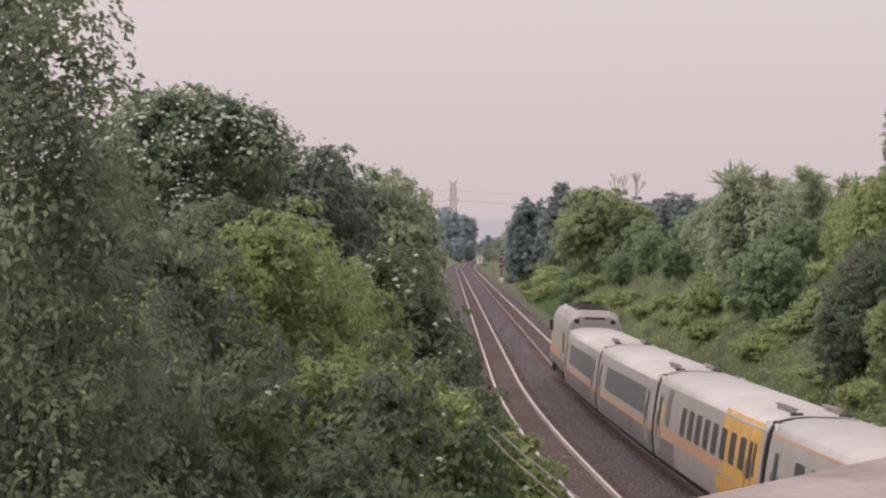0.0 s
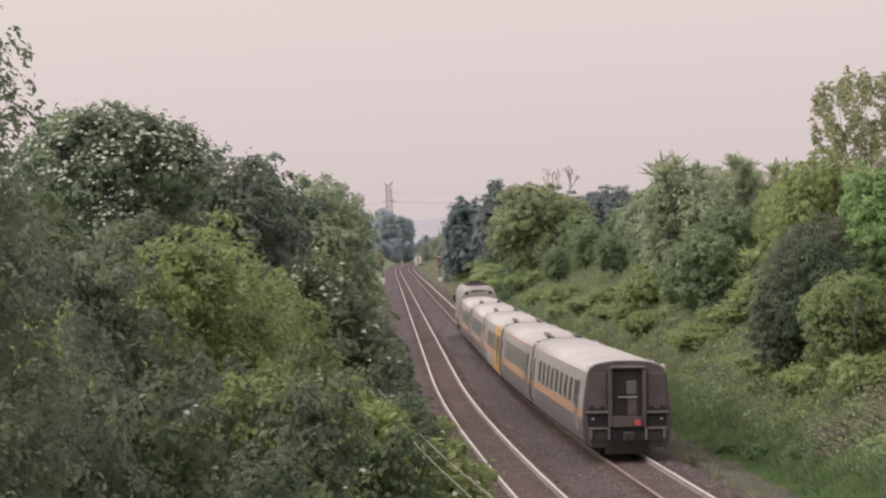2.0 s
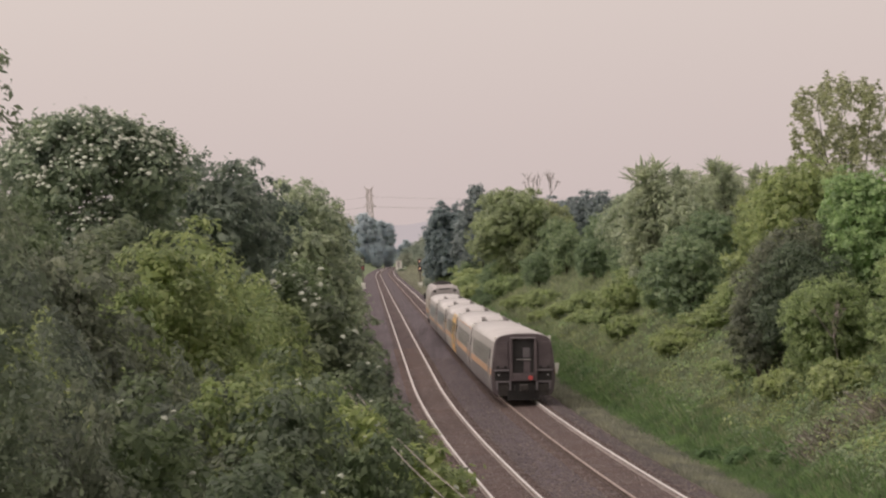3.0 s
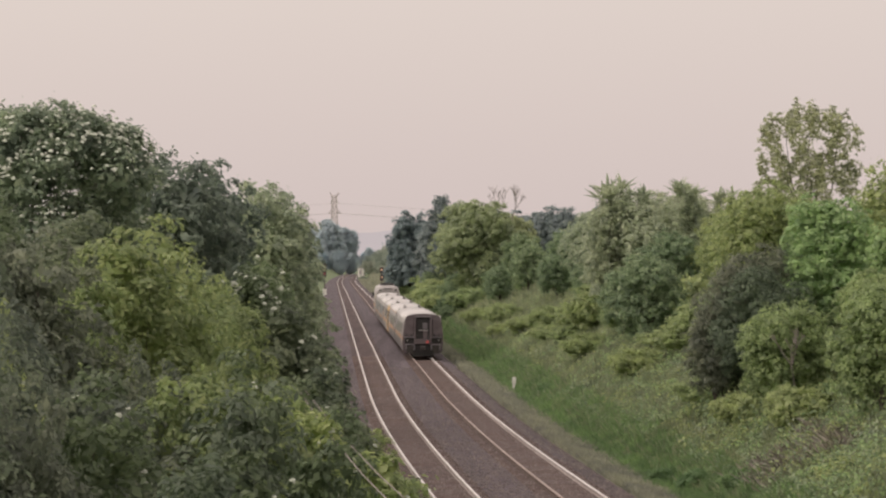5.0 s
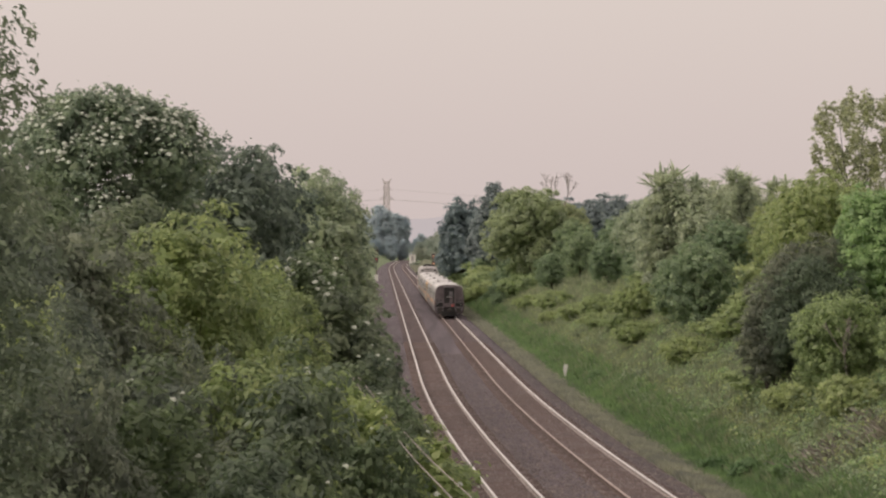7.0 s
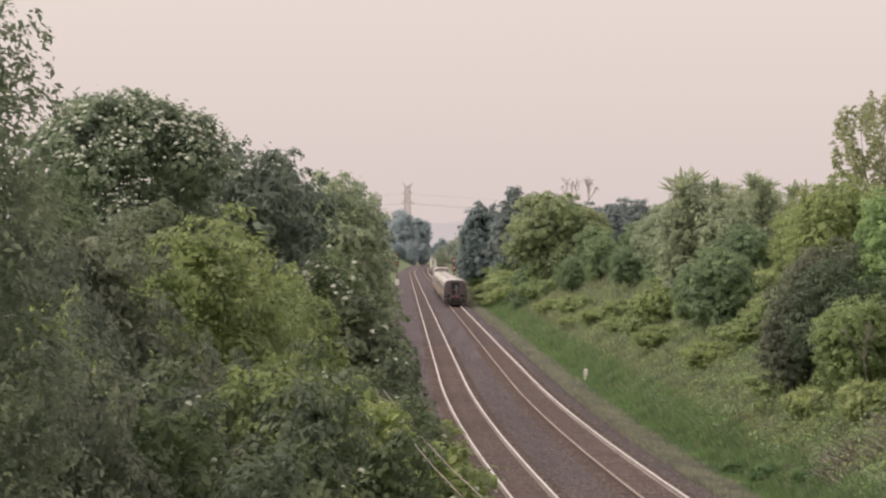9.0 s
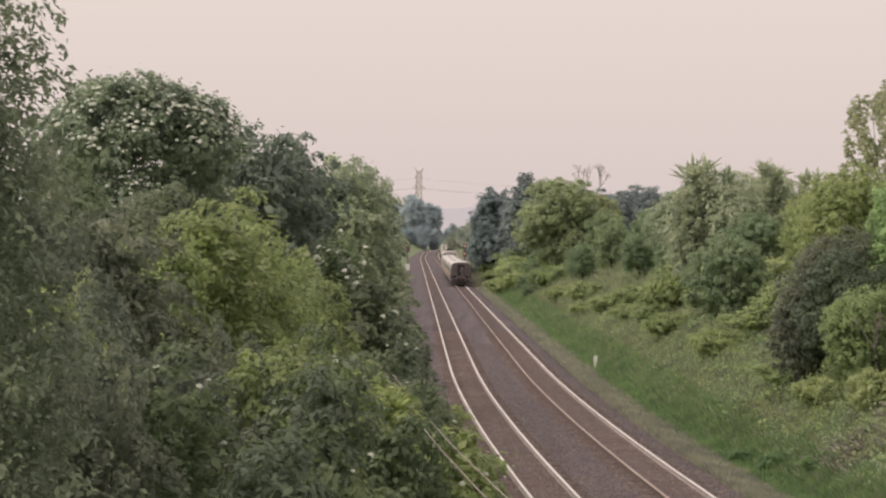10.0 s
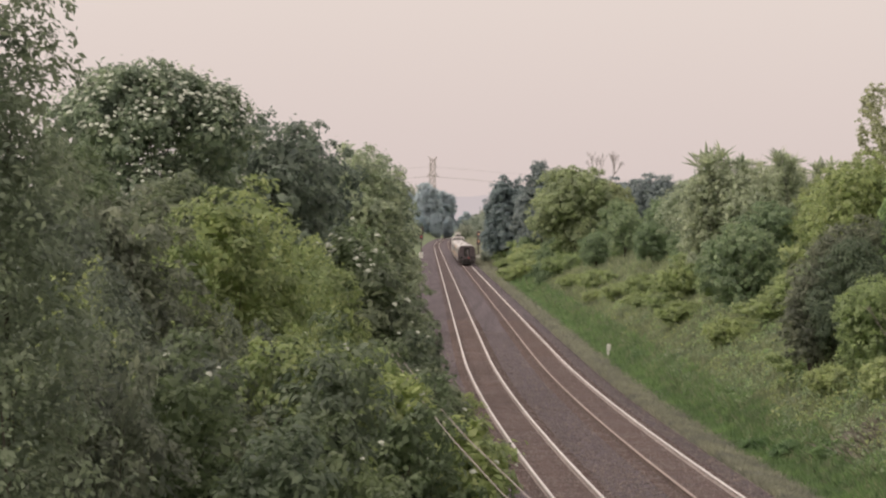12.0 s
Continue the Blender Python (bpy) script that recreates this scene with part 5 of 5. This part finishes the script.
def pylon(x, y, z, height):
    t = thing("power_pylon", "distant lattice steel power pylon, its steel tinted for haze", "pylon", at=pose(x, y, z))
    bm = bmesh.new()

    def half(zz):
        return float(np.interp(zz, [0, height * 0.5, height * 0.72, height], [3.6, 2.0, 1.5, 1.2]))
    levels = [height * k / 14 for k in range(15)]
    for a, b in zip(levels, levels[1:]):
        ha, hb2 = half(a), half(b)
        ca = [(-ha, -ha), (ha, -ha), (ha, ha), (-ha, ha)]
        cb = [(-hb2, -hb2), (hb2, -hb2), (hb2, hb2), (-hb2, hb2)]
        for k in range(4):
            q = (k + 1) % 4
            add_tube(bm, [(*ca[k], a), (*cb[k], b)], [0.32, 0.32], 4)
            add_tube(bm, [(*ca[k], a), (*cb[q], b)], [0.2, 0.2], 4)
            add_tube(bm, [(*ca[q], a), (*cb[k], b)], [0.2, 0.2], 4)
            add_tube(bm, [(*cb[k], b), (*cb[q], b)], [0.2, 0.2], 4)
    part("lattice_tower", bm, LATTICE, t)
    for zz, reach in ((height * 0.77, 3.3), (height * 0.90, 2.1)):
        for s in (-1, 1):
            bm = bmesh.new()
            tip = (s * reach, 0, zz)
            for dy in (-1, 1):
                add_tube(bm, [(s * half(zz), dy * half(zz), zz), tip], [0.2, 0.16], 4)
                add_tube(bm, [(s * half(zz + 2), dy * half(zz + 2), zz + 2.0), tip], [0.2, 0.16], 4)
            part("crossarm", bm, LATTICE, t)
    for s in (-1, 1):
        bm = bmesh.new()
        for dy in (-1, 1):
            add_tube(bm, [(s * 1.0, dy * 1.0, height - 1.2), (s * 2.5, 0, height + 1.8)], [0.22, 0.2], 4)
            add_tube(bm, [(s * 1.0, dy * 1.0, height), (s * 2.5, 0, height + 1.8)], [0.22, 0.2], 4)
        part("earth_wire_horn", bm, LATTICE, t)
    return t


pylon(-33.2, 1490.0, 0.0, 40.7)
bm = bmesh.new()
for zz, o in ((31.3, -3.3), (31.3, 3.3), (36.6, 0.0)):
    pts = [(-33 + k * 36.0, 1490.0 + o + k * 6.0, zz - 7.0 * (1 - ((k % 10) / 5.0 - 1) ** 2)) for k in range(-10, 31)]
    add_tube(bm, pts, [0.05] * len(pts), 4)
tagged(part("power_lines", bm, LATTICE), "thin power lines strung from the pylon", "power line")


def signal_mast(x, y, top, lit, label):
    z = float(ground_z(x, y))
    t = thing("railway_signal", label, "railway signal", group="signals", at=pose(x, y, z))
    h = top - z
    bm = bmesh.new()
    add_cylinder(bm, (0, 0, h / 2), 0.11, h, "Z", 10)
    part("mast", bm, SIGNAL_BLACK, t)
    part("relay_box", box(-0.45, 0.45, -0.35, 0.35, 0.0, 1.5, 0.04), WHITE, t, "white equipment box at the foot")
    bm = bmesh.new()
    for k in range(9):
        add_box(bm, -0.30, 0.30, -0.20, -0.16, 0.5 + k * 0.45, 0.54 + k * 0.45)
    part("ladder", bm, SIGNAL_BLACK, t)
    for k, zz in enumerate((h - 0.7, h - 2.3)):
        hd = part("signal_head", box(-0.42, 0.42, -0.26, -0.10, zz - 0.65, zz + 0.65, 0.06), SIGNAL_BLACK, t)
        bm = bmesh.new()
        add_cylinder(bm, (0, -0.30, zz + 0.1), 0.16, 0.06, "Y", 14)
        part("lamp", bm, AMBER_GLOW if lit else RED_GLOW, hd, "lit signal lamp")
    return t


signal_mast(-16.1, 620.0, 6.5, False, "dark signal mast with two heads and a white box")
signal_mast(-3.2, 600.0, 5.8, True, "trackside signal mast with lit amber lamps")

# two slack wires in front of the shrubs, from the bridge into the left bank
for o in (0.0, 0.22):
    bm = bmesh.new()
    add_tube(bm, [(2.20 + o, 2.0, 6.70), (1.10 + o, 11.2, 6.325), (0.16 + o * 0.8, 21.6, 6.085), (-0.336 + o * 0.7, 27.2, 6.085), (-0.816 + o * 0.6, 32.8, 6.14), (-1.40 + o * 0.4, 40.0, 6.285)], [0.006] * 6, 5)
    tagged(part("slack_wire", bm, TIMBER), "thin pale slack wire hanging among the shrubs", "wire", group="slack wires")

hut = thing("relay_hut", "small white railway equipment hut", "hut", at=pose(-12.9, 1000.0, 1.3))
part("wall", box(-1.1, 1.1, -1.2, 1.2, -2.6, 2.3, 0.03), WHITE, hut)
part("roof", box(-1.3, 1.3, -1.4, 1.4, 2.3, 2.55, 0.05), ROOF, hut)
part("door", box(-0.45, 0.45, -1.23, -1.18, 0.0, 1.95, 0.02), SILVER, hut)

px, py = 7.55, 180.0
post = thing("marker_post", "short white trackside marker post in the grass", "post", at=pose(px, py, float(ground_z(px, py)) - 0.1, 0, 4, 0))
part("post", box(-0.08, 0.08, -0.05, 0.05, 0.0, 1.3, 0.02), WHITE, post)
part("plate", box(-0.13, 0.13, -0.07, -0.052, 0.85, 1.27, 0.01), WHITE, post)

# ---------------------------------------------------------------- the bridge under the camera
deck = new("bridge_deck", bpy.data.meshes.new("bridge_deck"))
bm = box(-9.0, 4.0, -7.0, 2.0, 6.45, 6.95, 0.04)
bm.to_mesh(deck.data)
bm.free()
deck.data.materials.append(CONCRETE)
tagged(deck, "concrete deck of the road bridge", "bridge", kind="structure")
abut = new("bridge_abutment", bpy.data.meshes.new("bridge_abutment"))
bm = box(-8.6, 1.0, -6.6, 1.6, 0.0, 6.45, 0.04)
bm.to_mesh(abut.data)
bm.free()
abut.data.materials.append(CONCRETE)
tagged(abut, "concrete abutment of the road bridge", "bridge", kind="structure")

rail_thing = thing("timber_handrail", "weathered grey timber handrail of the bridge", "handrail", at=pose(-0.114, 1.635, 6.95, 0, 0, -26.7))
part("top_beam", box(0.0, 0.30, -0.9, 0.5, 0.98, 1.055, 0.006), TIMBER, rail_thing)
for yy in (-0.95, 0.25):
    part("post", box(0.08, 0.20, yy - 0.06, yy + 0.06, 0.0, 0.98, 0.008), TIMBER, rail_thing)

# ---------------------------------------------------------------- sleepers and loose stones
SLEEPER_MESH = sleeper_mesh()
for base, parent in ((left_x, track_left), (right_x, track_right)):
    for k in range(290):
        y = 70 + k * 0.56
        s = new("sleeper", SLEEPER_MESH)
        s.parent = parent
        s.matrix_basis = pose(float(base(y)), y, 0.012 * random.uniform(-1, 1), 0, 0, heading(y) + random.uniform(-0.6, 0.6))

rng = np.random.default_rng(77)
n = 26000
yy = 1 / (1 / 84 + rng.random(n) * (1 / 210 - 1 / 84))
oo = rng.uniform(-3.0, 7.0, n)
xx = left_x(yy) + oo
zz = np.interp(oo, [-3.6, -2.3, -1.5, 1.5, 2.15, 2.8, 5.8, 6.3, 7.4], [-0.85, -0.24, -0.20, -0.20, -0.27, -0.20, -0.20, -0.26, -0.85])
size = rng.uniform(0.02, 0.055, n)
octa = np.array([(1, 0, 0), (0, 1, 0), (-1, 0, 0), (0, -1, 0), (0, 0, 1), (0, 0, -1)], float)
v = octa[None] * size[:, None, None] * rng.uniform(0.6, 1.2, (n, 6, 1)) + np.stack([xx, yy, zz + 0.01], 1)[:, None]
f = np.array([(0, 1, 4), (1, 2, 4), (2, 3, 4), (3, 0, 4), (1, 0, 5), (2, 1, 5), (3, 2, 5), (0, 3, 5)])
f = (f[None] + (np.arange(n) * 6)[:, None, None]).reshape(-1, 3)
STONE = leaf_material("loose_stones", (0.085, 0.066, 0.068), (0.150, 0.120, 0.124), (0.300, 0.255, 0.260), 0.0)
tagged(new("loose_ballast", quick_mesh("loose_ballast", v.reshape(-1, 3), f, STONE)), "loose crushed stones lying on the ballast", "ballast", kind="stuff")

# ---------------------------------------------------------------- what moves


def motions():
    """The train runs away along the right track at a steady pace."""
    speed, rear_at = 40.2, 81.0 - 1.5 * 40.2
    middles = [rear_at + COACH * (5 - k) + COACH / 2 for k in range(1, 6)]
    middles = [rear_at + COACH * 5 + 10.75] + middles
    for car, m in zip(cars, middles):
        rows = []
        for k in range(25):
            t = k * 0.5
            y = m + speed * t - max(0.0, 0.45 - 0.3 * t)
            cant = min(1.0, max(0.0, (260 - y) / 120))      # outer rail raised on the curve
            rows.append((t, pose(float(right_x(y)) + 0.06 * cant, y, 0, 0, 0, heading(y)) @ pose(0, 0, 0, 0, 2.4 * cant, 0)))
        walk(car, rows)


motions()
